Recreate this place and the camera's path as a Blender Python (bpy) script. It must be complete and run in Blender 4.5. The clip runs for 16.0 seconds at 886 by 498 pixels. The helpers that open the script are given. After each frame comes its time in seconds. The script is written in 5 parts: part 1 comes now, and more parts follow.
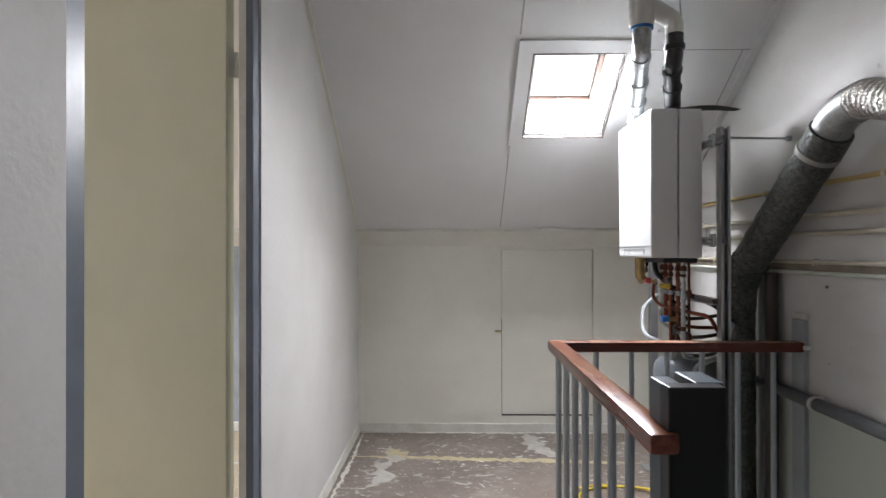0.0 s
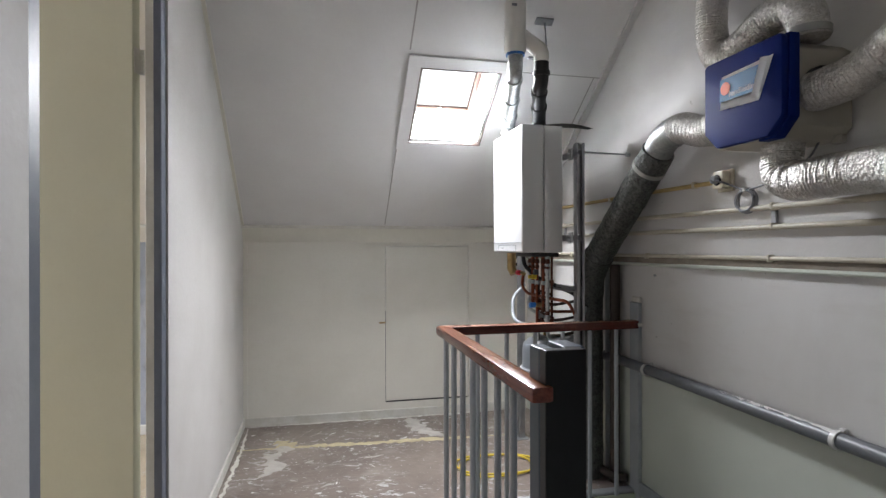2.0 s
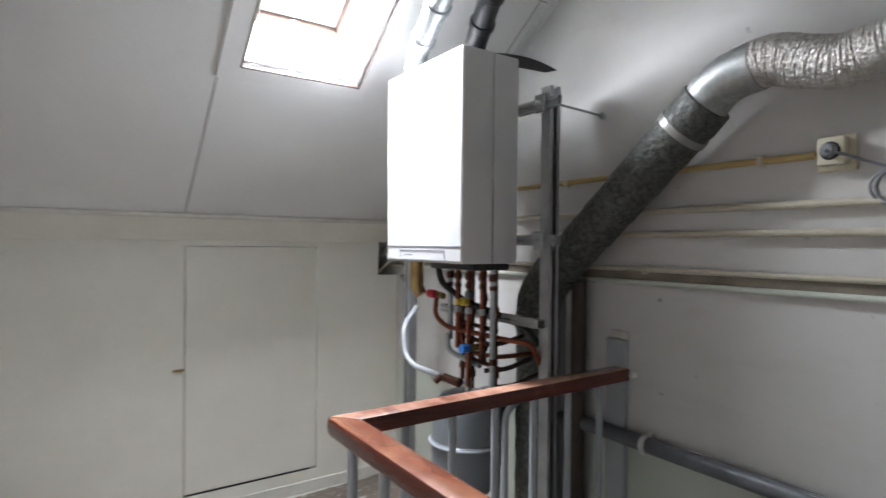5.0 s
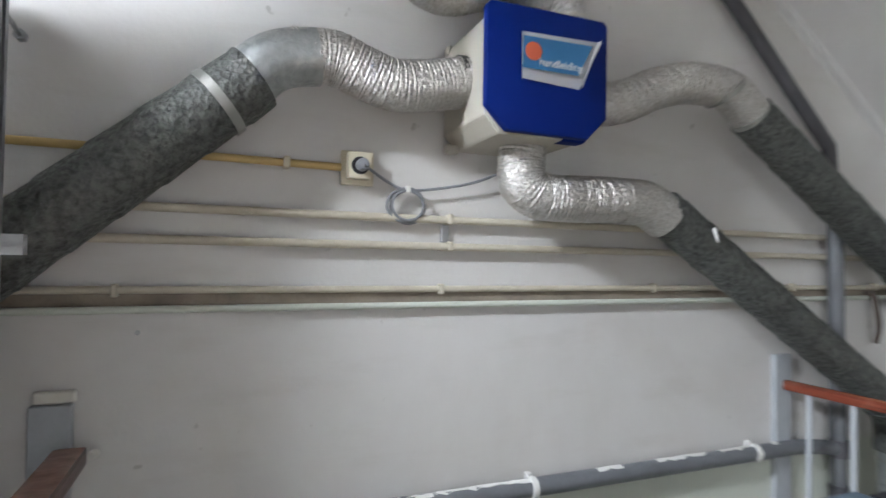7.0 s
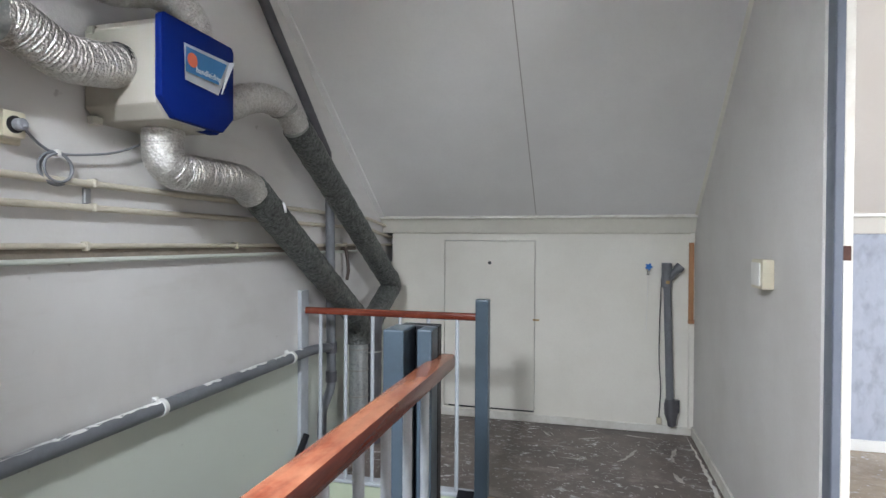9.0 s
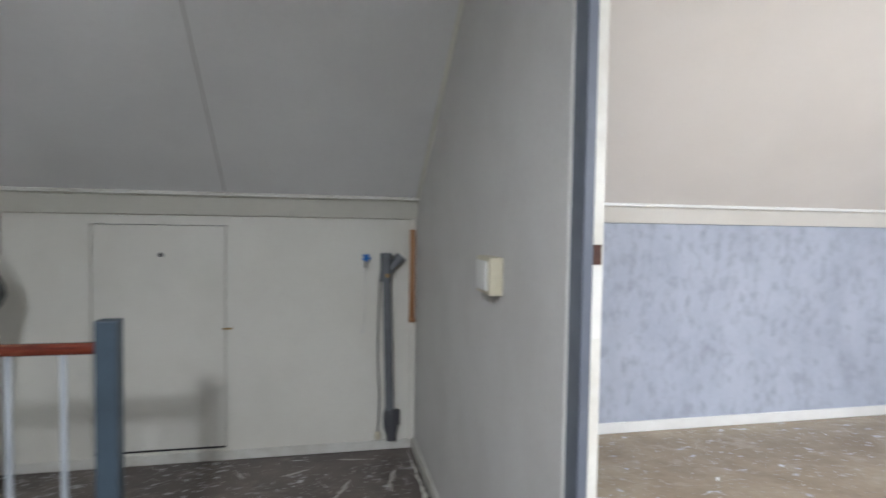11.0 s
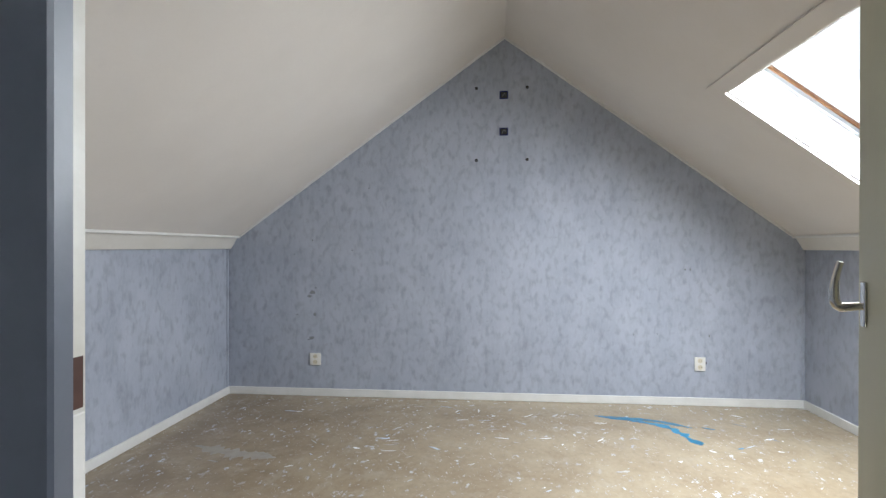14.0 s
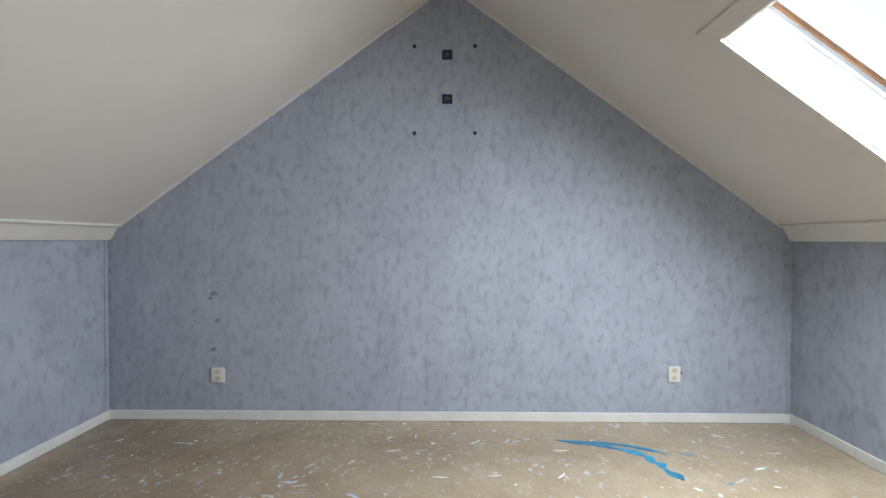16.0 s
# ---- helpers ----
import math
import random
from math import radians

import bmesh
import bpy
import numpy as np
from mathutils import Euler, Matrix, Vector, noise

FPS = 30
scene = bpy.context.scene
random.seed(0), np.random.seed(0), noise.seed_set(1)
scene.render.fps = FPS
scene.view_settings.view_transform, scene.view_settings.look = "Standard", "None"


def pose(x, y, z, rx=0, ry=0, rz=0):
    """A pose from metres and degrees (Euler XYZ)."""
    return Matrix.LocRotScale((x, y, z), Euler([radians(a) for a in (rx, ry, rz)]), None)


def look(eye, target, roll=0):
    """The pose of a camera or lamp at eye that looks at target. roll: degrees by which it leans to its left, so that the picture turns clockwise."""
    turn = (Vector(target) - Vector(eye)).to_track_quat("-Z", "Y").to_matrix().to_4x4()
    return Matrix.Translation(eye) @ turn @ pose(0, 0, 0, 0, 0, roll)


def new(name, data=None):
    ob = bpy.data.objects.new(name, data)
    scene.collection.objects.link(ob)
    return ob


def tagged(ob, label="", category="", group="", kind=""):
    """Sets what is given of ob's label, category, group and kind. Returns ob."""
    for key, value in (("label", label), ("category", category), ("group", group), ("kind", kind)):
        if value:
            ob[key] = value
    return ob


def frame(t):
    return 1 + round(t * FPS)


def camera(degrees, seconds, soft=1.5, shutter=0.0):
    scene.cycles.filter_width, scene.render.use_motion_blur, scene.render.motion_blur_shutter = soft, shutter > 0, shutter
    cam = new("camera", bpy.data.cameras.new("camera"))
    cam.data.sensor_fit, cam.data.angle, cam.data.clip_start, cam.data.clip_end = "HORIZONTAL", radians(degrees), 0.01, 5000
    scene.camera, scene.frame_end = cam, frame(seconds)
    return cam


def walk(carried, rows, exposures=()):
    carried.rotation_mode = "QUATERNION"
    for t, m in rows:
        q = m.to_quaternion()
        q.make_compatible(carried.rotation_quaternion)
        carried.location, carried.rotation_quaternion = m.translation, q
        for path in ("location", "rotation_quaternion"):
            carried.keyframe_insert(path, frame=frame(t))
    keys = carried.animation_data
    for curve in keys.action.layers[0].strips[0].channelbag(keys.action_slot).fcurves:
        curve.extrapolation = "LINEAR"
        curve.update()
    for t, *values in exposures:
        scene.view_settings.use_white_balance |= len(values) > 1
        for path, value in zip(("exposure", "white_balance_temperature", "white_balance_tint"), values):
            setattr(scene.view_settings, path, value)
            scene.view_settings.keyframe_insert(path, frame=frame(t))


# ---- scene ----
cam = camera(77.6, 16.0, soft=1.4, shutter=0.3)
PATH = [
    (0, (0.176, 0.897, 1.244), (0.145, 2.897, 1.253), -0.1),
    (0.5, (0.132, 0.758, 1.246), (0.259, 2.754, 1.249), -0.2),
    (1, (0.104, 0.683, 1.225), (0.396, 2.662, 1.234), -0.2),
    (1.5, (0.064, 0.658, 1.229), (0.443, 2.621, 1.232), -0.1),
    (2, (0.038, 0.68, 1.235), (0.481, 2.631, 1.234), -0.1),
    (2.5, (0.03, 0.733, 1.245), (0.482, 2.682, 1.244), -0.1),
    (3, (0.065, 0.877, 1.265), (0.522, 2.824, 1.259), -0.1),
    (3.2, (0.087, 0.942, 1.262), (0.539, 2.891, 1.258), -0.1),
    (5.3, (0.078, 2.106, 1.273), (1.527, 3.485, 1.253), 0.9),
    (5.5, (0.053, 2.159, 1.256), (1.72, 3.263, 1.248), 0.9),
    (6, (0.137, 2.387, 1.24), (2.055, 2.95, 1.181), 0.9),
    (6.5, (0.26, 2.6, 1.271), (2.259, 2.66, 1.252), 0.8),
    (7, (0.246, 2.859, 1.274), (2.107, 2.127, 1.315), 0.9),
    (7.5, (0.196, 3.214, 1.259), (1.695, 1.891, 1.325), 0.6),
    (8, (0.179, 3.496, 1.261), (1.274, 1.823, 1.319), 0.5),
    (8.2, (0.176, 3.62, 1.25), (1.078, 1.836, 1.302), 0.6),
    (10.3, (0.214, 3.604, 1.204), (0.468, 1.622, 1.136), 0.4),
    (10.5, (0.189, 3.406, 1.21), (0.318, 1.411, 1.137), 0.5),
    (11, (0.027, 2.875, 1.245), (-0.391, 0.921, 1.163), 0.9),
    (11.5, (-0.02, 2.7, 1.272), (-1.108, 1.025, 1.176), 0.6),
    (12, (-0.159, 2.457, 1.265), (-1.691, 1.174, 1.186), 0.6),
    (12.5, (-0.166, 2.34, 1.293), (-1.992, 1.526, 1.228), 0.7),
    (13, (-0.127, 2.258, 1.312), (-2.074, 1.804, 1.262), 0.5),
    (13.5, (-0.105, 2.198, 1.307), (-2.088, 1.935, 1.292), 0.2),
    (14, (-0.108, 2.176, 1.3), (-2.1, 1.999, 1.294), 0.1),
    (14.5, (-0.111, 2.156, 1.3), (-2.109, 2.051, 1.302), 0.0),
    (15, (-0.134, 2.15, 1.289), (-2.133, 2.074, 1.292), 0.0),
    (15.5, (-0.358, 2.24, 1.279), (-2.357, 2.188, 1.268), -0.1),
    (16, (-0.907, 2.299, 1.291), (-2.907, 2.272, 1.257), 0.1),
]
# seconds, stops, kelvin, tint
EXPOSURES = [(0, 0.38, 6450, 15), (3.2, 0.42, 6450, 14), (5.5, 0.40, 6250, 13), (6.5, 1.05, 6200, 12), (7.5, 1.02, 6200, 12), (8.2, 0.95, 6200, 12), (10.3, 0.85, 6200, 13), (11.0, 0.45, 6200, 12), (11.5, 0.2, 6250, 12), (12, 0.05, 6200, 9), (13, -0.17, 6150, 7), (14.5, -0.24, 6250, 10), (16, -0.34, 6200, 9)]
walk(cam, [(t, look(eye, target, roll)) for t, eye, target, roll in PATH], EXPOSURES)


# ---- plan in metres ----
WX = 1.62            # services wall
PX = -0.466          # landing face of the partition
BX = -0.520          # bedroom face of the partition
GX = -4.815          # bedroom gable wall
YA, YB = 4.707, -0.152   # knee walls
RIDGE = 2.2785
KZ, SL = 1.388, 0.723    # ceiling height at the beams, slope
NY, NZ = 0.586, 0.810    # slope normal
DY0, DY1 = 1.850, 2.702  # door opening between the rebates
SX0, SY0, SY1 = 0.60, 1.03, 3.19  # stairwell

# ---- world and lights ----
world = bpy.data.worlds.new("sky")
scene.world = world
world.use_nodes = True
wn = world.node_tree
sky = wn.nodes.new("ShaderNodeTexSky")
sky.sky_type = 'NISHITA'
sky.sun_disc = False
sky.sun_elevation = radians(48)
sky.sun_rotation = radians(200)
sky.air_density = 1.0
sky.dust_density = 9.0
sky.ozone_density = 0.4
cloud = wn.nodes.new("ShaderNodeMix")
cloud.data_type = 'RGBA'
cloud.inputs["Factor"].default_value = 0.9
cloud.inputs[7].default_value = (10.5, 10.6, 10.7, 1)
wn.links.new(sky.outputs[0], cloud.inputs[6])
wn.links.new(cloud.outputs[2], wn.nodes["Background"].inputs[0])
wn.nodes["Background"].inputs[1].default_value = 0.15

sun = new("sun", bpy.data.lights.new("sun", "SUN"))
sun.data.energy = 1.2
sun.data.angle = radians(18)
sun.data.color = (1.0, 0.96, 0.90)
sun.matrix_world = look((-3, -6, 12), (-2.4, 4, 1))


def area(name, x, y, h, sx, sy, power, color, aim=(0, -NY, -NZ)):
    """A window's daylight, just inside the pane on the street-side slope."""
    z = KZ + SL * (4.625 - y)
    lamp = new(name, bpy.data.lights.new(name, "AREA"))
    lamp.data.shape, lamp.data.size, lamp.data.size_y = 'RECTANGLE', sx, sy
    lamp.data.energy, lamp.data.color = power, color
    eye = Vector((x, y + NY * h, z + NZ * h))
    lamp.matrix_world = look(eye, eye + Vector(aim))
    return lamp


area("daylight_landing", 0.785, 3.725, 0.19, 0.335, 0.40, 58, (0.93, 0.97, 1.0), (0, -0.28, -0.96))
area("daylight_bedroom", -2.82, 3.975, 0.190, 1.02, 1.02, 130, (0.95, 0.98, 1.0))

# ---- materials ----


def nodes_of(name):
    m = bpy.data.materials.new(name)
    m.use_nodes = True
    nt = m.node_tree
    return m, nt, nt.nodes["Principled BSDF"]


def noise_tex(nt, scale, detail=4.0, rough=0.55, stretch=(1, 1, 1), distort=0.0, offset=0.0):
    co = nt.nodes.new("ShaderNodeTexCoord")
    mp = nt.nodes.new("ShaderNodeMapping")
    mp.inputs["Scale"].default_value = stretch
    mp.inputs["Location"].default_value = (offset, offset * 0.7, offset * 1.3)
    tx = nt.nodes.new("ShaderNodeTexNoise")
    tx.inputs["Scale"].default_value = scale
    tx.inputs["Detail"].default_value = detail
    tx.inputs["Roughness"].default_value = rough
    tx.inputs["Distortion"].default_value = distort
    nt.links.new(co.outputs["Object"], mp.inputs["Vector"])
    nt.links.new(mp.outputs["Vector"], tx.inputs["Vector"])
    return tx.outputs["Fac"]


def ramp(nt, src, lo, hi, a=0.0, b=1.0):
    r = nt.nodes.new("ShaderNodeMapRange")
    r.inputs["From Min"].default_value, r.inputs["From Max"].default_value = lo, hi
    r.inputs["To Min"].default_value, r.inputs["To Max"].default_value = a, b
    nt.links.new(src, r.inputs["Value"])
    return r.outputs["Result"]


def mix(nt, fac, c1, c2):
    m = nt.nodes.new("ShaderNodeMix")
    m.data_type = 'RGBA'
    nt.links.new(fac, m.inputs["Factor"])
    for sock, c in ((m.inputs[6], c1), (m.inputs[7], c2)):
        if isinstance(c, tuple):
            sock.default_value = (*c, 1)
        else:
            nt.links.new(c, sock)
    return m.outputs[2]


def bump(nt, bsdf, src, strength, dist=0.002):
    b = nt.nodes.new("ShaderNodeBump")
    b.inputs["Strength"].default_value = strength
    b.inputs["Distance"].default_value = dist
    nt.links.new(src, b.inputs["Height"])
    nt.links.new(b.outputs[0], bsdf.inputs["Normal"])
    return b


def surface(name, base, dark=None, scale=3.0, rough=0.6, metal=0.0, fine=120.0, relief=0.25, spec=0.5,
            amount=0.6, stretch=(1, 1, 1), dist=0.001):
    """Base colour that drifts to a second tone, a finer speckle, gloss that varies, and fine relief."""
    m, nt, b = nodes_of(name)
    dark = dark or tuple(c * 0.8 for c in base)
    big = ramp(nt, noise_tex(nt, scale, 5, stretch=stretch), 0.42, 0.68, 0, amount)
    col = mix(nt, big, base, dark)
    small = noise_tex(nt, fine, 3, stretch=stretch, offset=3.1)
    col = mix(nt, ramp(nt, small, 0.45, 0.75, 0, 0.25), col, dark)
    nt.links.new(col, b.inputs["Base Color"])
    nt.links.new(ramp(nt, big, 0, 1, rough, min(1.0, rough + 0.12)), b.inputs["Roughness"])
    b.inputs["Metallic"].default_value = metal
    b.inputs["Specular IOR Level"].default_value = spec
    bump(nt, b, small, relief, dist)
    return m


def stained_wall(name, base, stain, tint=None, tint_z=0.65):
    """Painted plaster, dirty along pipes and in big soft clouds, with roller relief."""
    m, nt, b = nodes_of(name)
    clouds = ramp(nt, noise_tex(nt, 1.3, 6, 0.6, distort=0.4), 0.46, 0.75, 0, 0.55)
    col = mix(nt, clouds, base, stain)
    streak = ramp(nt, noise_tex(nt, 5, 5, 0.6, (1, 0.5, 2.4), offset=2), 0.55, 0.8, 0, 0.45)
    col = mix(nt, streak, col, stain)
    if tint:
        co = nt.nodes.new("ShaderNodeTexCoord")
        sep = nt.nodes.new("ShaderNodeSeparateXYZ")
        nt.links.new(co.outputs["Object"], sep.inputs[0])
        col = mix(nt, ramp(nt, sep.outputs[2], tint_z + 0.02, tint_z - 0.02, 0, 1), col, tint)
    fine = noise_tex(nt, 90, 4, 0.6, offset=5)
    spots = ramp(nt, noise_tex(nt, 22, 2, offset=9), 0.74, 0.80, 0, 0.5)
    col = mix(nt, spots, col, tuple(c * 0.6 for c in stain))
    nt.links.new(col, b.inputs["Base Color"])
    b.inputs["Roughness"].default_value = 0.62
    bump(nt, b, fine, 0.35, 0.0015)
    return m


def wallpaper_material():
    m, nt, b = nodes_of("blue_grey_wallpaper")
    soft = ramp(nt, noise_tex(nt, 4, 5, 0.6, (1, 1, 0.7)), 0.36, 0.66)
    col = mix(nt, soft, (0.345, 0.380, 0.455), (0.412, 0.450, 0.528))
    blot = ramp(nt, noise_tex(nt, 21, 2, 0.4, (1, 1, 0.62), 0.2, 4), 0.48, 0.74, 0, 0.70)
    col = mix(nt, blot, col, (0.25, 0.268, 0.325))
    brush = ramp(nt, noise_tex(nt, 44, 5, 0.7, (1, 1, 0.40), 0, 7), 0.42, 0.72, 0, 0.30)
    col = mix(nt, brush, col, (0.50, 0.53, 0.60))
    dash = ramp(nt, noise_tex(nt, 26, 2, 0.5, (0.8, 0.8, 1.0), 0.4, 11), 0.66, 0.74, 0, 0.35)
    col = mix(nt, dash, col, (0.27, 0.285, 0.33))
    nt.links.new(col, b.inputs["Base Color"])
    b.inputs["Roughness"].default_value = 0.75
    bump(nt, b, noise_tex(nt, 160, 3, 0.7, (1, 1, 0.3)), 0.3, 0.001)
    return m


def floor_material(name, base, dark, glue, white_amount, rough, shade_y=None, soft=0.013, size=15):
    m, nt, b = nodes_of(name)
    big = ramp(nt, noise_tex(nt, 2.0, 7, 0.7, distort=0.2), 0.36, 0.64)
    # darkens along y: shade away from the windows, painted into the floor
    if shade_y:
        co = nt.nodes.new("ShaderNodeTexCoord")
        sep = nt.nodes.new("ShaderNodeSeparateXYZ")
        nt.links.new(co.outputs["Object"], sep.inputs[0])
        far_shade = ramp(nt, sep.outputs[1], shade_y[0], shade_y[1], 0, 1)
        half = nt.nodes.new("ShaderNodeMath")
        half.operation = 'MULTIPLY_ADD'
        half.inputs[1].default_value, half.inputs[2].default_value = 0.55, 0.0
        nt.links.new(far_shade, half.inputs[0])
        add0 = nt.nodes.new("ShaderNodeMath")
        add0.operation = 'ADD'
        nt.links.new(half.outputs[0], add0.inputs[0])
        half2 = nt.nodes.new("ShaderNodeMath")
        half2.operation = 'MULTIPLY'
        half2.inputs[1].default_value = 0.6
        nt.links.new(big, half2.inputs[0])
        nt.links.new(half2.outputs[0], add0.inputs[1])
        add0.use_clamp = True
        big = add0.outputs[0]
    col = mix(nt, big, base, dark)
    g = ramp(nt, noise_tex(nt, 4.5, 7, 0.72, (1, 1.3, 1), 0.3, 6), 0.53, 0.70, 0, 0.6)
    col = mix(nt, g, col, glue)
    comb = ramp(nt, noise_tex(nt, 30, 5, 0.7, (0.7, 1, 1), 0, 2), 0.45, 0.75, 0, 0.30)
    col = mix(nt, comb, col, tuple(c * 0.7 for c in dark))
    mask = ramp(nt, noise_tex(nt, 2.6, 4, 0.6, offset=13), 0.42, 0.60)
    spots = ramp(nt, noise_tex(nt, size, 6, 0.66, (0.8, 1.3, 1), 0.25, 8), 0.655 - white_amount, 0.655 + soft - white_amount)
    mul = nt.nodes.new("ShaderNodeMath")
    mul.operation = 'MULTIPLY'
    nt.links.new(mask, mul.inputs[0])
    nt.links.new(spots, mul.inputs[1])
    tiny = ramp(nt, noise_tex(nt, 55, 2, 0.5, offset=17), 0.69, 0.705, 0, 0.8)
    mx = nt.nodes.new("ShaderNodeMath")
    mx.operation = 'MAXIMUM'
    nt.links.new(mul.outputs[0], mx.inputs[0])
    nt.links.new(tiny, mx.inputs[1])
    tone = ramp(nt, noise_tex(nt, 7, 3, 0.6, offset=21), 0.35, 0.65)
    white = mix(nt, tone, (0.42, 0.42, 0.42), (0.74, 0.74, 0.73))
    col = mix(nt, mx.outputs[0], col, white)
    nt.links.new(col, b.inputs["Base Color"])
    nt.links.new(ramp(nt, g, 0, 0.8, rough, rough * 0.72), b.inputs["Roughness"])
    add = nt.nodes.new("ShaderNodeMath")
    add.operation = 'ADD'
    nt.links.new(mx.outputs[0], add.inputs[0])
    nt.links.new(comb, add.inputs[1])
    bump(nt, b, add.outputs[0], 0.4, 0.0015)
    return m


def wood_material(name, base, dark, rough, along=1, scratch=(0.62, 0.40, 0.26), top_wear_sheen=0.0, bare=(0.42, 0.20, 0.11)):
    m, nt, b = nodes_of(name)
    st = [1.0, 1.0, 1.0]
    st[along] = 0.07
    grain = ramp(nt, noise_tex(nt, 42, 5, 0.6, tuple(st), 0.6), 0.38, 0.66)
    col = mix(nt, grain, base, dark)
    wear = ramp(nt, noise_tex(nt, 9, 6, 0.72, offset=5), 0.58, 0.78, 0, 0.30)
    col = mix(nt, wear, col, scratch)
    # paler up-facing patches: rubbed wood plus a sheen painted into the colour
    if top_wear_sheen:
        geo = nt.nodes.new("ShaderNodeNewGeometry")
        sep = nt.nodes.new("ShaderNodeSeparateXYZ")
        nt.links.new(geo.outputs["Normal"], sep.inputs[0])
        up = ramp(nt, sep.outputs[2], 0.70, 0.95)
        patch = ramp(nt, noise_tex(nt, 5, 6, 0.65, (1.0, 0.6, 1.0), 0, 31), 0.34, 0.56, 0, top_wear_sheen)
        top_mask = nt.nodes.new("ShaderNodeMath")
        top_mask.operation = 'MULTIPLY'
        nt.links.new(up, top_mask.inputs[0])
        nt.links.new(patch, top_mask.inputs[1])
        col = mix(nt, top_mask.outputs[0], col, bare)
    nt.links.new(col, b.inputs["Base Color"])
    nt.links.new(ramp(nt, wear, 0, 0.5, rough, rough + 0.12), b.inputs["Roughness"])
    bump(nt, b, grain, 0.15, 0.001)
    return m


def foil_material(name, base, dark, rough, metal, crinkle=28.0, strength=0.9, swirl=1.4):
    m, nt, b = nodes_of(name)
    vo = nt.nodes.new("ShaderNodeTexVoronoi")
    vo.inputs["Scale"].default_value = crinkle
    co = nt.nodes.new("ShaderNodeTexCoord")
    nt.links.new(co.outputs["Object"], vo.inputs["Vector"])
    n = noise_tex(nt, crinkle * 0.8, 5, 0.65, distort=swirl)
    col = mix(nt, ramp(nt, n, 0.40, 0.66), base, dark)
    col = mix(nt, ramp(nt, noise_tex(nt, 4, 4, offset=4), 0.5, 0.75, 0, 0.5), col, dark)
    nt.links.new(col, b.inputs["Base Color"])
    b.inputs["Metallic"].default_value = metal
    nt.links.new(ramp(nt, n, 0.3, 0.7, rough, rough + 0.22), b.inputs["Roughness"])
    add = nt.nodes.new("ShaderNodeMath")
    add.operation = 'ADD'
    nt.links.new(vo.outputs["Distance"], add.inputs[0])
    nt.links.new(n, add.inputs[1])
    bump(nt, b, add.outputs[0], strength, 0.006)
    return m


def plain(name, base, rough=0.5, metal=0.0, **more):
    return surface(name, base, tuple(c * 0.82 for c in base), 6, rough, metal, 140, 0.12, amount=0.5, **more)


M_PIPEWALL = stained_wall("services_wall_plaster", (0.665, 0.655, 0.64), (0.51, 0.485, 0.45), (0.60, 0.635, 0.565), 0.635)
M_PART = surface("partition_paint", (0.65, 0.635, 0.61), (0.56, 0.54, 0.51), 2.2, 0.6, fine=55, relief=0.5, dist=0.002)
M_SCUFF = surface("scuffed_partition_paint", (0.56, 0.545, 0.515), (0.47, 0.455, 0.42), 14, 0.6, fine=55, relief=0.5, dist=0.002, amount=0.9)
M_KNEE = surface("cream_board_paint", (0.78, 0.76, 0.69), (0.69, 0.665, 0.59), 2.5, 0.5, fine=70, relief=0.25)
M_CEIL = surface("landing_ceiling_paint", (0.77, 0.765, 0.755), (0.69, 0.68, 0.67), 1.8, 0.6, fine=60, relief=0.4)
M_CEILB = surface("bedroom_ceiling_paint", (0.76, 0.725, 0.68), (0.70, 0.665, 0.62), 1.5, 0.55, fine=60, relief=0.3)
M_BEAM = surface("beam_paint", (0.76, 0.74, 0.66), (0.66, 0.64, 0.57), 3, 0.42, fine=50)
M_BEAMB = surface("bedroom_beam_paint", (0.74, 0.72, 0.67), (0.66, 0.64, 0.59), 3, 0.42, fine=50)
M_WHITE = surface("white_gloss_paint", (0.78, 0.78, 0.76), (0.66, 0.66, 0.63), 5, 0.32, fine=40, relief=0.3)
M_WHITEOLD = surface("chipped_white_paint", (0.70, 0.69, 0.64), (0.52, 0.49, 0.42), 9, 0.45, fine=50, relief=0.4)
M_BLUE = surface("blue_grey_frame_paint", (0.135, 0.152, 0.19), (0.10, 0.115, 0.145), 6, 0.35, fine=60, relief=0.3)
M_SLATE = surface("slate_blue_gloss_paint", (0.060, 0.084, 0.108), (0.04, 0.055, 0.07), 5, 0.33, fine=70, relief=0.3, spec=0.35)
M_DARKSLATE = surface("near_black_gloss", (0.009, 0.010, 0.013), (0.006, 0.007, 0.009), 5, 0.35, fine=70, relief=0.25, spec=0.3)
M_BAL = surface("light_grey_gloss_paint", (0.42, 0.45, 0.48), (0.33, 0.35, 0.38), 8, 0.35, fine=80)
M_DOOR = surface("olive_yellow_door_paint", (0.62, 0.615, 0.47), (0.56, 0.555, 0.42), 2, 0.42, fine=90, relief=0.15)
M_PAPER = wallpaper_material()
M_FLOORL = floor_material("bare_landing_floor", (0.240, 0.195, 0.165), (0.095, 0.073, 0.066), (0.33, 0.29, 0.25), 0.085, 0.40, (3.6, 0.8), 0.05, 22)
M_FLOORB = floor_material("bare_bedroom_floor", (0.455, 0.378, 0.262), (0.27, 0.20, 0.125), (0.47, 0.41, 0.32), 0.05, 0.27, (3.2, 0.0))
M_GLUE = surface("yellow_glue_smear", (0.52, 0.45, 0.28), (0.38, 0.32, 0.22), 14, 0.6, fine=60, relief=0.8)
M_FILLER = surface("white_filler", (0.48, 0.455, 0.42), (0.33, 0.30, 0.27), 12, 0.65, fine=60, relief=0.8)
M_GREYPATCH = surface("grey_filler_patch", (0.36, 0.33, 0.285), (0.27, 0.235, 0.19), 14, 0.6, fine=60)
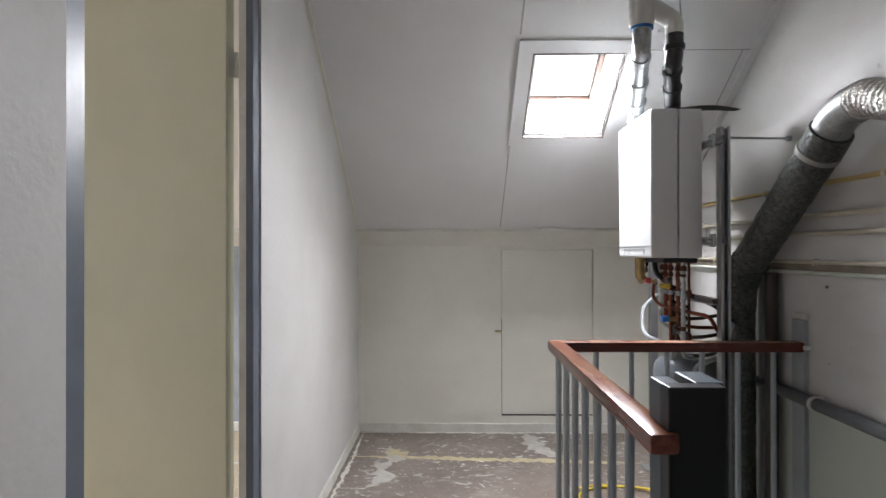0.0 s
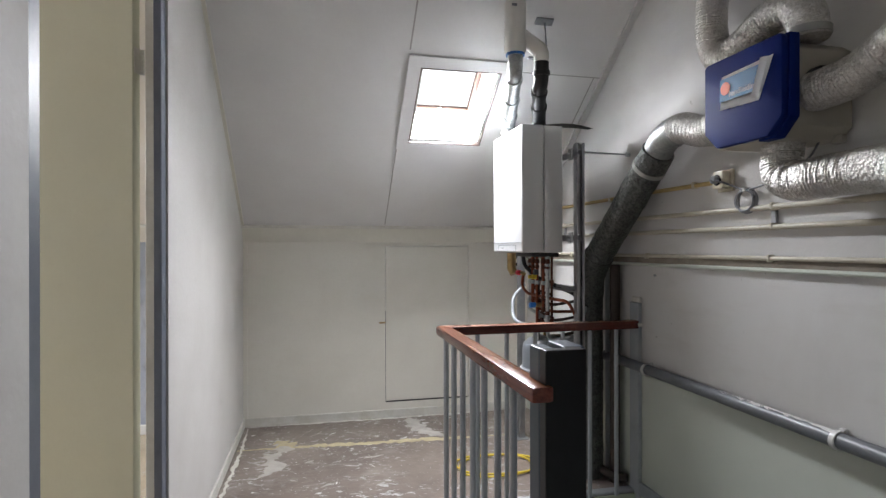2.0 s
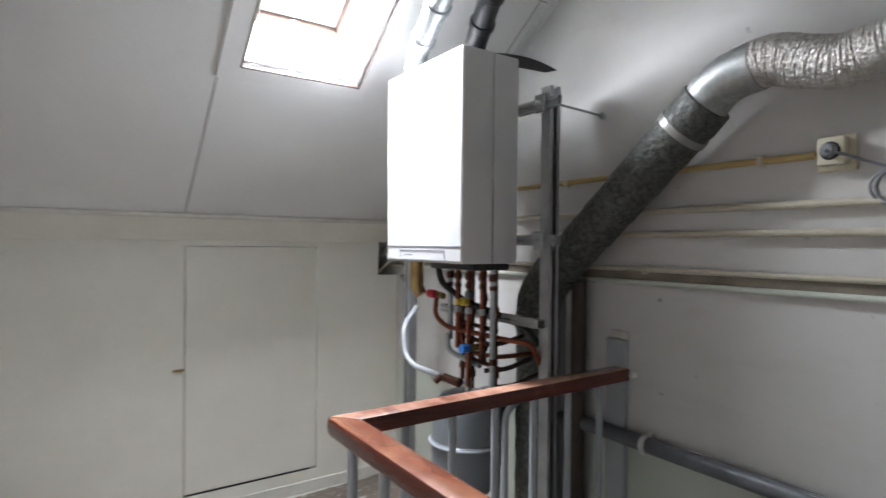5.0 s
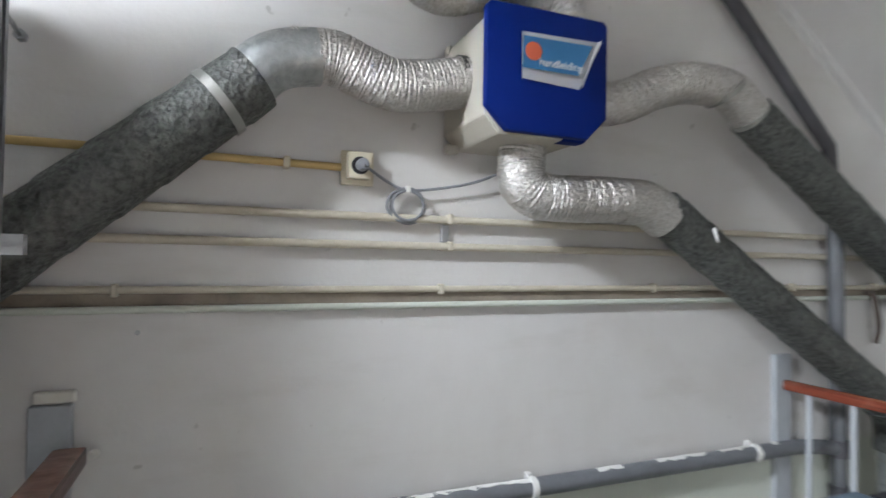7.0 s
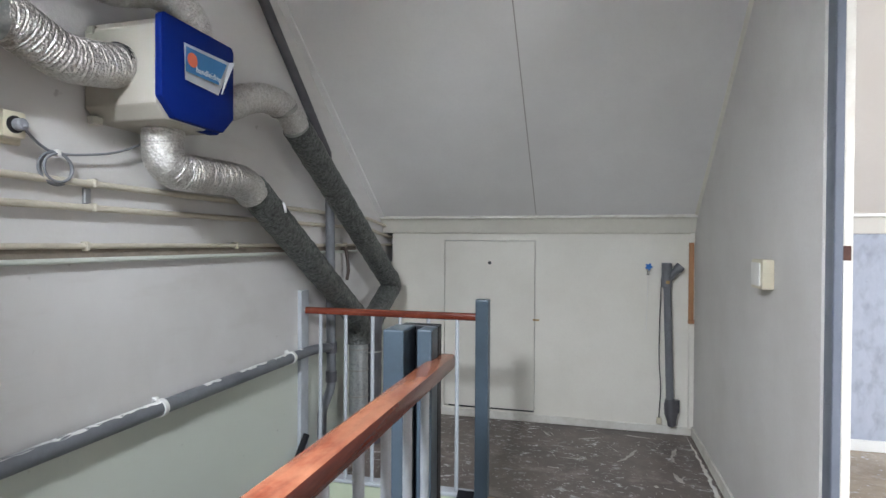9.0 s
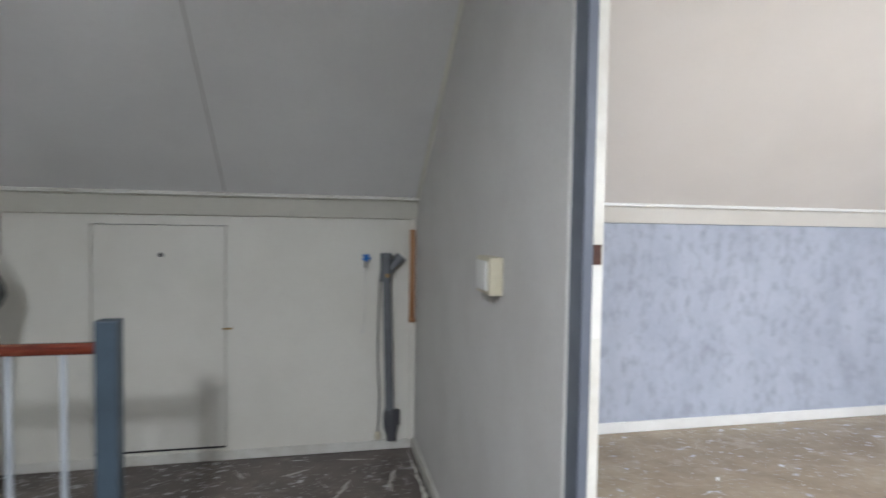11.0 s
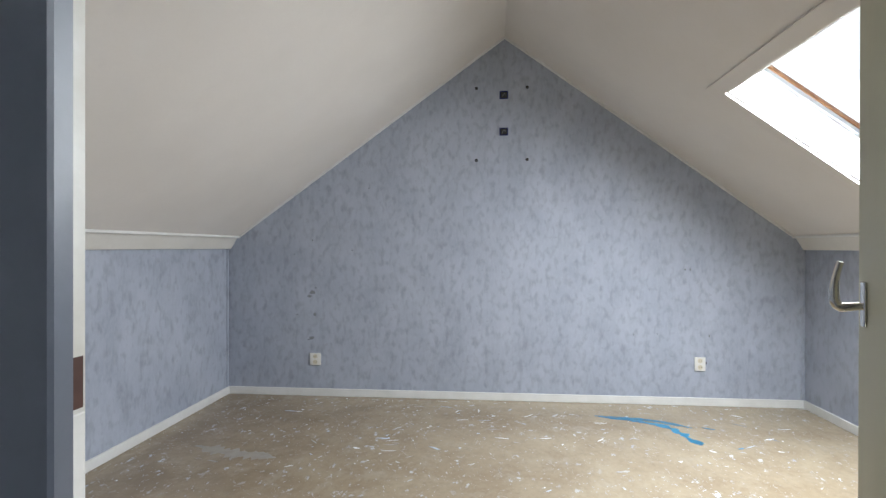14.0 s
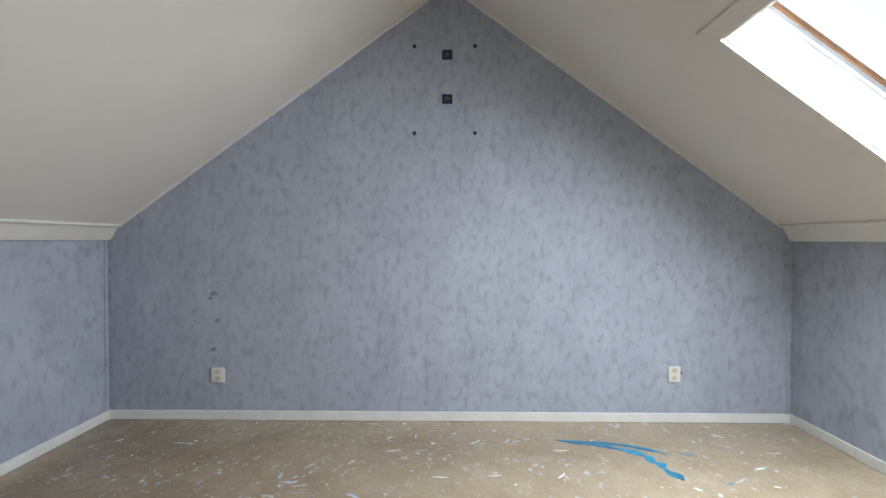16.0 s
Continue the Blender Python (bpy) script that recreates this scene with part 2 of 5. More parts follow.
M_BLUEPAINT = surface("blue_paint_mark", (0.04, 0.30, 0.50), (0.02, 0.14, 0.30), 20, 0.35)
M_BLUEDARK = surface("dark_blue_paint_mark", (0.015, 0.16, 0.30), (0.05, 0.28, 0.42), 16, 0.32)
M_PALEBLUE = surface("pale_blue_paint", (0.52, 0.58, 0.64), (0.40, 0.44, 0.50), 20, 0.4)
M_RAIL = wood_material("varnished_red_brown_wood", (0.17, 0.036, 0.018), (0.090, 0.017, 0.011), 0.22, 1, top_wear_sheen=0.5)
# cross rail: the strong pale top mostly paints in its glossy reflection
M_RAILX = wood_material("varnished_red_brown_wood_cross", (0.115, 0.020, 0.013), (0.060, 0.011, 0.008), 0.22, 0, (0.30, 0.11, 0.07), 0.8, (0.48, 0.27, 0.19))
M_RAILSHORT = wood_material("varnished_orange_brown_wood", (0.20, 0.042, 0.020), (0.09, 0.018, 0.011), 0.22, 0, (0.45, 0.2, 0.12), 0.3)
M_PINE = wood_material("stained_pine", (0.40, 0.20, 0.09), (0.27, 0.12, 0.05), 0.45, 2)
M_RAWWOOD = wood_material("raw_splintered_wood", (0.36, 0.26, 0.15), (0.20, 0.13, 0.07), 0.8, 2)
# pine toned near black: the sash's shaded inner side is in the colour
M_SASH = wood_material("backlit_sash_pine", (0.060, 0.032, 0.022), (0.035, 0.018, 0.012), 0.5, 0)
M_DUCT = foil_material("insulated_duct_skin", (0.126, 0.134, 0.126), (0.045, 0.048, 0.045), 0.36, 0.35, 85, 0.6, 0.2)
M_FLEX = foil_material("crinkled_aluminium", (0.70, 0.69, 0.67), (0.48, 0.46, 0.43), 0.30, 0.92, 110, 0.60)
M_GALV = foil_material("galvanised_steel", (0.46, 0.48, 0.48), (0.33, 0.35, 0.35), 0.34, 0.8, 35, 0.15)
M_BAND = plain("aluminium_tape", (0.40, 0.40, 0.38), 0.38, 0.8)
M_PVC = surface("grey_pvc", (0.155, 0.165, 0.18), (0.10, 0.105, 0.115), 7, 0.35, fine=90)
M_PVCDARK = surface("dark_grey_pvc", (0.085, 0.085, 0.095), (0.05, 0.05, 0.055), 7, 0.38, fine=90)
M_CREAMPIPE = surface("cream_painted_conduit", (0.60, 0.56, 0.46), (0.42, 0.37, 0.28), 6, 0.4, fine=60)
M_YELLOWED = surface("yellowed_conduit", (0.58, 0.42, 0.17), (0.42, 0.29, 0.12), 6, 0.4, fine=60)
M_CREAMPL = surface("cream_plastic", (0.66, 0.61, 0.47), (0.55, 0.50, 0.37), 8, 0.38)
M_WHITEPL = plain("white_plastic", (0.78, 0.77, 0.73), 0.35)
M_ENAMEL = surface("white_enamel", (0.68, 0.69, 0.70), (0.65, 0.66, 0.67), 2, 0.28, fine=200, relief=0.03)
M_BLACKPL = plain("black_plastic", (0.02, 0.02, 0.022), 0.4)
M_RUST = surface("dusty_brown_gap", (0.29, 0.25, 0.20), (0.15, 0.125, 0.10), 9, 0.8)
M_DARKBROWN = surface("dark_brown_pipe", (0.07, 0.05, 0.04), (0.035, 0.025, 0.02), 9, 0.5)
M_COPPER = surface("tarnished_copper", (0.24, 0.072, 0.040), (0.13, 0.045, 0.028), 20, 0.32, 0.9)
M_BRASS = surface("dull_brass", (0.48, 0.34, 0.15), (0.28, 0.18, 0.09), 24, 0.4, 0.85)
M_OLDCOPPER = surface("dark_brown_copper_fitting", (0.13, 0.052, 0.034), (0.06, 0.028, 0.02), 24, 0.4, 0.8)
M_STEEL = surface("zinc_strut", (0.42, 0.43, 0.44), (0.28, 0.28, 0.29), 12, 0.38, 0.75)
M_CHROME = plain("worn_chrome", (0.66, 0.65, 0.62), 0.2, 1.0)
M_RED = plain("red_plastic", (0.60, 0.03, 0.05), 0.35)
M_BLUEKNOB = plain("blue_plastic_knob", (0.02, 0.16, 0.50), 0.35)
M_YELLOW = plain("yellow_plastic", (0.65, 0.48, 0.04), 0.4)
M_FANBLUE = surface("royal_blue_plastic", (0.002, 0.014, 0.135), (0.002, 0.012, 0.12), 3, 0.55, fine=200, relief=0.1, spec=0.1)
M_EPP = surface("beige_moulded_foam", (0.425, 0.404, 0.348), (0.40, 0.37, 0.31), 6, 0.65, fine=120, relief=0.3)
M_PAPERW = plain("white_paper", (0.78, 0.78, 0.78), 0.6)
M_PRINT = plain("blue_print", (0.03, 0.15, 0.32), 0.5)
M_PRINTR = plain("orange_print", (0.62, 0.13, 0.06), 0.5)
M_TANK = surface("grey_tank_paint", (0.20, 0.22, 0.245), (0.15, 0.165, 0.18), 3, 0.3, fine=120)
M_HOSE = plain("grey_hose", (0.36, 0.38, 0.40), 0.4)
M_CABLE = plain("grey_cable", (0.22, 0.23, 0.25), 0.45)
M_STAIRGREEN = surface("pale_green_paint", (0.50, 0.56, 0.42), (0.42, 0.47, 0.35), 3, 0.4, fine=50)
M_TREAD = surface("worn_grey_stair_paint", (0.22, 0.22, 0.22), (0.14, 0.13, 0.12), 6, 0.5, fine=60)
M_JOINT = plain("joint_shadow_filler", (0.42, 0.40, 0.38), 0.7)
M_VOID = plain("void_dark", (0.05, 0.04, 0.035), 0.9)
M_SHAFT = surface("shaft_lining_paint", (0.80, 0.80, 0.78), (0.74, 0.73, 0.70), 3, 0.4)
M_CORE = plain("bare_block", (0.35, 0.33, 0.30), 0.9)
M_DARKWOOD = surface("bare_mortise_wood", (0.07, 0.025, 0.015), (0.03, 0.01, 0.008), 20, 0.7, fine=80)
M_SINK = plain("glazed_ceramic", (0.80, 0.80, 0.78), 0.12)


def glass_material():
    m, nt, b = nodes_of("window_glass")
    b.inputs["Base Color"].default_value = (0.95, 0.97, 0.98, 1)
    b.inputs["Roughness"].default_value = 0.02
    b.inputs["Transmission Weight"].default_value = 1.0
    b.inputs["IOR"].default_value = 1.45
    return m


M_GLASS = glass_material()

# ---- mesh helpers ----


def thing(name, x, y, z, label, category, group="", kind=""):
    ob = new(name)
    ob.empty_display_size = 0.05
    ob.location = (x, y, z)
    return tagged(ob, label, category, group, kind)


def base_of(ob):
    at = Vector((0, 0, 0))
    while ob:
        at += ob.location
        ob = ob.parent
    return at


def part(name, bm, material, parent=None, label="", smooth=False):
    """Links a bmesh given in world metres as one mesh under a thing or a part."""
    if parent is not None:
        bmesh.ops.translate(bm, verts=bm.verts, vec=-base_of(parent))
    bmesh.ops.recalc_face_normals(bm, faces=bm.faces)
    me = bpy.data.meshes.new(name)
    bm.to_mesh(me)
    bm.free()
    if smooth:
        me.shade_smooth()
        me.set_sharp_from_angle(angle=radians(38))
    me.materials.append(material)
    ob = new(name, me)
    if parent is not None:
        ob.parent = parent
    return tagged(ob, label)


def solo(name, bm, material, label, category, group="", kind="", smooth=False):
    """A thing that is one mesh, with its origin at the middle of its underside."""
    lo = Vector([min(v.co[i] for v in bm.verts) for i in range(3)])
    hi = Vector([max(v.co[i] for v in bm.verts) for i in range(3)])
    at = Vector(((lo.x + hi.x) / 2, (lo.y + hi.y) / 2, lo.z))
    bmesh.ops.translate(bm, verts=bm.verts, vec=-at)
    ob = part(name, bm, material, None, "", smooth)
    ob.location = at
    return tagged(ob, label, category, group, kind)


def setting(name, bm, material, label="", smooth=False):
    return tagged(part(name, bm, material, None, label, smooth), kind="structure")


def box(x0, x1, y0, y1, z0, z1, bevel=0.0, bm=None, seg=1):
    own = bmesh.new()
    bmesh.ops.create_cube(own, size=1)
    for v in own.verts:
        v.co = Vector((x0 + (v.co.x + 0.5) * (x1 - x0), y0 + (v.co.y + 0.5) * (y1 - y0), z0 + (v.co.z + 0.5) * (z1 - z0)))
    if bevel:
        bmesh.ops.bevel(own, geom=own.edges[:], offset=bevel, segments=seg, profile=0.6, affect='EDGES')
    return merged(bm, own)


def merged(bm, own):
    if bm is None:
        return own
    me = bpy.data.meshes.new("tmp")
    own.to_mesh(me)
    bm.from_mesh(me)
    bpy.data.meshes.remove(me)
    own.free()
    return bm


def prism(points, axis, a, b, bevel=0.0, bm=None):
    """Extrudes a closed outline, given in the two other axes in order, from a to b along the axis."""
    own = bmesh.new()

    def at(p, s):
        return {0: (s, p[0], p[1]), 1: (p[0], s, p[1]), 2: (p[0], p[1], s)}[axis]
    lo = [own.verts.new(at(p, a)) for p in points]
    hi = [own.verts.new(at(p, b)) for p in points]
    own.faces.new(lo)
    own.faces.new(hi)
    for i in range(len(points)):
        j = (i + 1) % len(points)
        own.faces.new((lo[i], lo[j], hi[j], hi[i]))
    if bevel:
        bmesh.ops.bevel(own, geom=own.edges[:], offset=bevel, segments=2, profile=0.6, affect='EDGES')
    return merged(bm, own)


def smooth_path(points, step=0.02):
    """Catmull-Rom through the points, resampled evenly."""
    p = [Vector(q) for q in points]
    p = [2 * p[0] - p[1]] + p + [2 * p[-1] - p[-2]]
    out = []
    for i in range(1, len(p) - 2):
        n = max(2, int((p[i + 1] - p[i]).length / step))
        for k in range(n):
            t = k / n
            out.append(0.5 * ((2 * p[i]) + (p[i + 1] - p[i - 1]) * t + (2 * p[i - 1] - 5 * p[i] + 4 * p[i + 1] - p[i + 2]) * t * t
                              + (3 * p[i] - p[i - 1] - 3 * p[i + 1] + p[i + 2]) * t ** 3))
    out.append(p[-2])
    return out


def rounded(points, r, n=5):
    """A polyline with its corners turned on arcs, as a plumber bends a pipe."""
    p = [Vector(q) for q in points]
    out = [p[0]]
    for i in range(1, len(p) - 1):
        a, b = (p[i - 1] - p[i]), (p[i + 1] - p[i])
        d = min(r, a.length * 0.49, b.length * 0.49)
        s, e = p[i] + a.normalized() * d, p[i] + b.normalized() * d
        for k in range(n + 1):
            t = k / n
            out.append(s * (1 - t) ** 2 + p[i] * 2 * t * (1 - t) + e * t * t)
    out.append(p[-1])
    return out


def tube(path, radius, seg=12, bm=None, caps=True):
    """A tube along the path; radius is a number or a function of (length along, angle)."""
    own = bmesh.new()
    path = [Vector(q) for q in path]
    rings, run = [], 0.0
    side = None
    for i, c in enumerate(path):
        d = (path[min(i + 1, len(path) - 1)] - path[max(i - 1, 0)]).normalized()
        if side is None:
            side = d.orthogonal().normalized()
        side = (side - d * side.dot(d)).normalized()
        up = d.cross(side)
        if i:
            run += (c - path[i - 1]).length
        ring = []
        for k in range(seg):
            a = 2 * math.pi * k / seg
            r = radius(run, a) if callable(radius) else radius
            ring.append(own.verts.new(c + (side * math.cos(a) + up * math.sin(a)) * r))
        rings.append(ring)
    for a, b in zip(rings, rings[1:]):
        for k in range(seg):
            own.faces.new((a[k], a[(k + 1) % seg], b[(k + 1) % seg], b[k]))
    if caps:
        own.faces.new(rings[0])
        own.faces.new(rings[-1])
    return merged(bm, own)


def rod(a, b, r, seg=12, bm=None, bevel=0.0):
    a, b = Vector(a), Vector(b)
    if not bevel:
        return tube([a, b], r, seg, bm)
    d = (b - a).normalized() * bevel
    pts = [a, a + d, b - d, b]
    total = (b - a).length
    return tube(pts, lambda s, t: r - bevel * 0.8 if s < 1e-6 or s > total - 1e-6 else r, seg, bm)


def flex(path, r, pitch=0.0105, bm=None, seg=20):
    """Corrugated hose, squashed and crumpled unevenly."""
    pts = smooth_path(path, 0.0042)

    def rad(s, a):
        rib = 0.5 + 0.5 * math.cos(2 * math.pi * (s / pitch + a / (2 * math.pi)))
        lump = noise.noise(Vector((s * 9, math.cos(a) * 1.5, math.sin(a) * 1.5)))
        crush = noise.noise(Vector((s * 40, math.cos(a) * 4, math.sin(a) * 4 + 7)))
        return r * (0.965 + 0.050 * rib + 0.05 * lump + 0.022 * crush)
    return tube(pts, rad, seg, bm)


def wrapped(path, r, bm=None, seg=24, lap=0.11):
    """Insulated duct with a spirally lapped skin."""
    pts = [Vector(q) for q in path]
    fine = []
    for a, b in zip(pts, pts[1:]):
        n = max(1, int((b - a).length / 0.012))
        fine += [a.lerp(b, k / n) for k in range(n)]
    fine.append(pts[-1])

    def rad(s, a):
        ph = (s / lap + a / (2 * math.pi)) % 1.0
        lump = noise.noise(Vector((s * 7, math.cos(a) * 1.2, math.sin(a) * 1.2 + 3)))
        return r * (1.0 + 0.022 * lump) + 0.0035 * (1 - ph)
    return tube(fine, rad, seg, bm)


def slope_z(y):
    return KZ + SL * (4.625 - y) if y >= RIDGE else KZ + SL * (y + 0.068)


def slab(side, x0, x1, y0, y1, h0, h1, bm=None):
    """A block lying in a roof slope: x0..x1, plan y0..y1, from h0 to h1 above the ceiling face."""
    own = bmesh.new()
    vs = []
    for h in (h0, h1):
        for x, y in ((x0, y0), (x1, y0), (x1, y1), (x0, y1)):
            yy = y if side > 0 else 2 * RIDGE - y
            z = KZ + SL * (4.625 - y)
            off = NY * h if side > 0 else -NY * h
            vs.append(own.verts.new((x, yy + off, z + NZ * h)))
    for f in ((0, 1, 2, 3), (4, 5, 6, 7), (0, 1, 5, 4), (1, 2, 6, 5), (2, 3, 7, 6), (3, 0, 4, 7)):
        own.faces.new([vs[i] for i in f])
    return merged(bm, own)


def slab_hole(side, x0, x1, y0, y1, hx0, hx1, hy0, hy1, h0, h1):
    bm = slab(side, x0, x1, y0, hy0, h0, h1)
    slab(side, x0, x1, hy1, y1, h0, h1, bm)
    slab(side, x0, hx0, hy0, hy1, h0, h1, bm)
    slab(side, hx1, x1, hy0, hy1, h0, h1, bm)
    return bm


def smear(points, width, z, seed, name, material, label, axis_wobble=0.5):
    """A flat irregular streak on the floor along the points."""
    rnd = random.Random(seed)
    pts = smooth_path([(x, y, z) for x, y in points], 0.025)
    bm = bmesh.new()
    rows = []
    n = len(pts)
    for i, c in enumerate(pts):
        d = (pts[min(i + 1, n - 1)] - pts[max(i - 1, 0)]).normalized()
        s = Vector((-d.y, d.x, 0))
        taper = min(1.0, 0.15 + 4 * min(i, n - 1 - i) / n)
        w1 = width * taper * (1 + axis_wobble * rnd.uniform(-1, 1))
        w2 = width * taper * (1 + axis_wobble * rnd.uniform(-1, 1))
        rows.append([bm.verts.new(c + s * w1 - Vector((0, 0, z - 0.0005))), bm.verts.new(c + s * w1 * 0.6),
                     bm.verts.new(c - s * w2 * 0.6), bm.verts.new(c - s * w2 - Vector((0, 0, z - 0.0005)))])
    for a, b in zip(rows, rows[1:]):
        for k in range(3):
            bm.faces.new((a[k], a[k + 1], b[k + 1], b[k]))
    return solo(name, bm, material, label, "floor residue", smooth=False)


# ---- shell of the attic ----
EAVE_A, EAVE_B = 5.9, 2 * RIDGE - 5.9
ROOM_T = 0.16

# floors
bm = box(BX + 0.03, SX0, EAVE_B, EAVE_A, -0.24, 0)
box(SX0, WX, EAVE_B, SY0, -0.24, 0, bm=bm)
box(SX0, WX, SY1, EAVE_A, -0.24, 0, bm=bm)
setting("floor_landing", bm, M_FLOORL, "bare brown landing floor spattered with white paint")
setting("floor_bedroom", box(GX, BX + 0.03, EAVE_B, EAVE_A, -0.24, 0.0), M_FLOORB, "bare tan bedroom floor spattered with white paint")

# services wall, gable, and unseen eave walls added to close out sky light
def gable(x0, x1, z0, name, mat, label):
    outline = [(EAVE_B - 0.3, z0), (EAVE_A + 0.3, z0), (EAVE_A + 0.3, slope_z(EAVE_A) + 0.1), (RIDGE, slope_z(RIDGE) + 0.35), (EAVE_B - 0.3, slope_z(EAVE_B) + 0.1)]
    return setting(name, prism(outline, 0, x0, x1), mat, label)


gable(WX, WX + 0.2, -2.9, "wall_services", M_PIPEWALL, "stained white plaster party wall carrying ducts and pipes")
gable(GX - 0.2, GX, -0.3, "wall_gable", M_PAPER, "gable wall in mottled blue grey wallpaper")
setting("wall_unseen_street", box(GX - 0.2, WX + 0.2, EAVE_A, EAVE_A + 0.2, -2.9, 0.9), M_CORE)
setting("wall_unseen_garden", box(GX - 0.2, WX + 0.2, EAVE_B - 0.2, EAVE_B, -2.9, 0.9), M_CORE)

# ceilings
R0, R1 = RIDGE, EAVE_A + 0.25
setting("ceiling_landing_street", slab_hole(1, PX - 0.03, WX, R0, R1, 0.57, 1.003, 3.52, 3.94, 0, 0.30), M_CEIL, "sloping painted board ceiling over the landing")
setting("ceiling_landing_garden", slab(-1, PX - 0.03, WX, R0, R1, 0, 0.30), M_CEIL, "sloping painted board ceiling over the landing")
setting("ceiling_bedroom_street", slab_hole(1, GX, PX - 0.03, R0, R1, -3.40, -2.24, 3.51, 4.45, 0, 0.25), M_CEILB, "sloping cream bedroom ceiling with a roof window")
setting("ceiling_bedroom_garden", slab(-1, GX, PX - 0.03, R0, R1, 0, 0.30), M_CEILB, "sloping cream bedroom ceiling")

# board joints in the landing ceiling
for nm, side, x0, x1, y0, y1 in (("trim_joint", 1, 0.492, 0.500, 2.30, 3.44), ("trim_joint", 1, 0.500, 0.506, 4.0, 4.60),
                                 ("trim_joint", -1, 0.515, 0.521, 2.30, 4.60), ("trim_joint", 1, 1.10, 1.60, 3.508, 3.512),
                                 ("trim_joint", 1, 1.548, 1.553, 3.51, 3.80)):
    setting(nm, slab(side, x0, x1, y0, y1, -0.0015, 0.001), M_JOINT)
# cover strips where the slopes meet the services wall
for side in (1, -1):
    setting("trim_corner_strip", slab(side, 1.585, WX, R0, 4.62, -0.012, 0.001), M_CEIL)
    setting("trim_partition_strip", slab(side, PX, PX + 0.018, R0, 4.62, -0.010, 0.001), M_BEAM)
    setting("trim_gable_strip", slab(side, GX, GX + 0.022, R0, 4.60, -0.014, 0.001), M_WHITE)

# partition with the door opening
DOOR_H = 2.30
outline = [(YB - 0.1, -0.02), (DY0 - 0.045, -0.02), (DY0 - 0.045, DOOR_H + 0.04), (DY1 + 0.045, DOOR_H + 0.04), (DY1 + 0.045, -0.02), (YA + 0.1, -0.02),
           (YA + 0.1, slope_z(YA + 0.1) + 0.05), (RIDGE, slope_z(RIDGE) + 0.1), (YB - 0.1, slope_z(YB - 0.1) + 0.05)]
setting("wall_partition", prism(outline, 0, (PX + BX) / 2, PX), M_PART, "rough painted partition on the landing side")
setting("wall_partition_bedroom", prism(outline, 0, BX, (PX + BX) / 2), M_PAPER, "partition papered blue grey on the bedroom side")

# knee walls with hatches


def knee(side, x0, x1, hatch, hole, mat, name, label):
    """A low board wall; hatch and hole are (x0, x1, z0, z1)."""
    ya, yb = (YA, YA + 0.05) if side > 0 else (YB - 0.05, YB)
    bm = None
    if hatch is None:
        return setting(name, box(x0, x1, ya, yb, -0.01, 1.36), mat, label)
    hx0, hx1, hz0, hz1 = hatch
    bm = box(x0, hx0, ya, yb, -0.01, 1.36)
    box(hx0, hx1, ya, yb, hz1, 1.36, bm=bm)
    box(hx0, hx1, ya, yb, -0.01, hz0, bm=bm)
    box(hx1, hole[0], ya, yb, -0.01, 1.36, bm=bm)
    box(hole[0], x1, ya, yb, -0.01, hole[2], bm=bm)
    return setting(name, bm, mat, label)


HA, HB = (0.519, 1.150, 0.110, 1.256), (0.530, 1.166, 0.062, 1.232)
knee(1, PX, WX, HA, (1.50, WX, 1.10, 1.30), M_KNEE, "wall_knee_street", "cream painted board knee wall")
knee(-1, PX, WX, HB, (1.555, WX, 1.07, 1.27), M_KNEE, "wall_knee_garden", "cream painted board knee wall")
knee(1, GX, BX, None, None, M_PAPER, "wall_bedroom_street", "knee wall in mottled blue grey wallpaper")
knee(-1, GX, BX, None, None, M_PAPER, "wall_bedroom_garden", "knee wall in mottled blue grey wallpaper")


def hatch_panel(name, side, h, label):
    y0, y1 = (YA + 0.002, YA + 0.020) if side > 0 else (YB - 0.020, YB - 0.002)
    g = 0.0035
    ob = thing(name, (h[0] + h[1]) / 2, y0, h[2], label, "hatch door")
    part("panel", box(h[0] + g, h[1] - g, y0, y1, h[2] + 0.011, h[3] - g, 0.002), M_KNEE, ob)
    # black strips stand in for the shade inside the panel's gaps
    part("shadow_strip", box(h[0] + g, h[1] - g - 0.03, (y0 + y1) / 2 - 0.006, (y0 + y1) / 2 + 0.006, h[2] + 0.001, h[2] + 0.0105), M_BLACKPL, ob, "black strip put in as the shaded gap under the panel")
    if side > 0:
        part("side_gap", box(h[0] + 0.0005, h[0] + 0.0035, y0 + 0.003, y1 - 0.002, h[2] + 0.011, 0.78), M_BLACKPL, ob, "black strip put in as the shaded gap beside the panel")
    ym = YA - 0.006 if side > 0 else YB + 0.006
    lx = h[0] - 0.045 if side > 0 else h[0] - 0.03
    bm = box(lx, lx + 0.045, ym - 0.005, ym + 0.005, 0.690, 0.700, 0.002)
    rod((lx + 0.005, ym - 0.006, 0.695), (lx + 0.005, ym + 0.006, 0.695), 0.006, 10, bm)
    part("latch", bm, M_BRASS, ob, "small dull brass hook latch", True)
    return ob


ha = hatch_panel("hatch_street", 1, HA, "cream painted board hatch in the knee wall, shut")
hb = hatch_panel("hatch_garden", -1, HB, "cream painted hatch with a finger hole, grubby low down")
part("finger_hole", rod((0.843, YB - 0.0035, 1.078), (0.843, YB + 0.001, 1.078), 0.012, 20), M_BLACKPL, hb, "round dark finger hole")

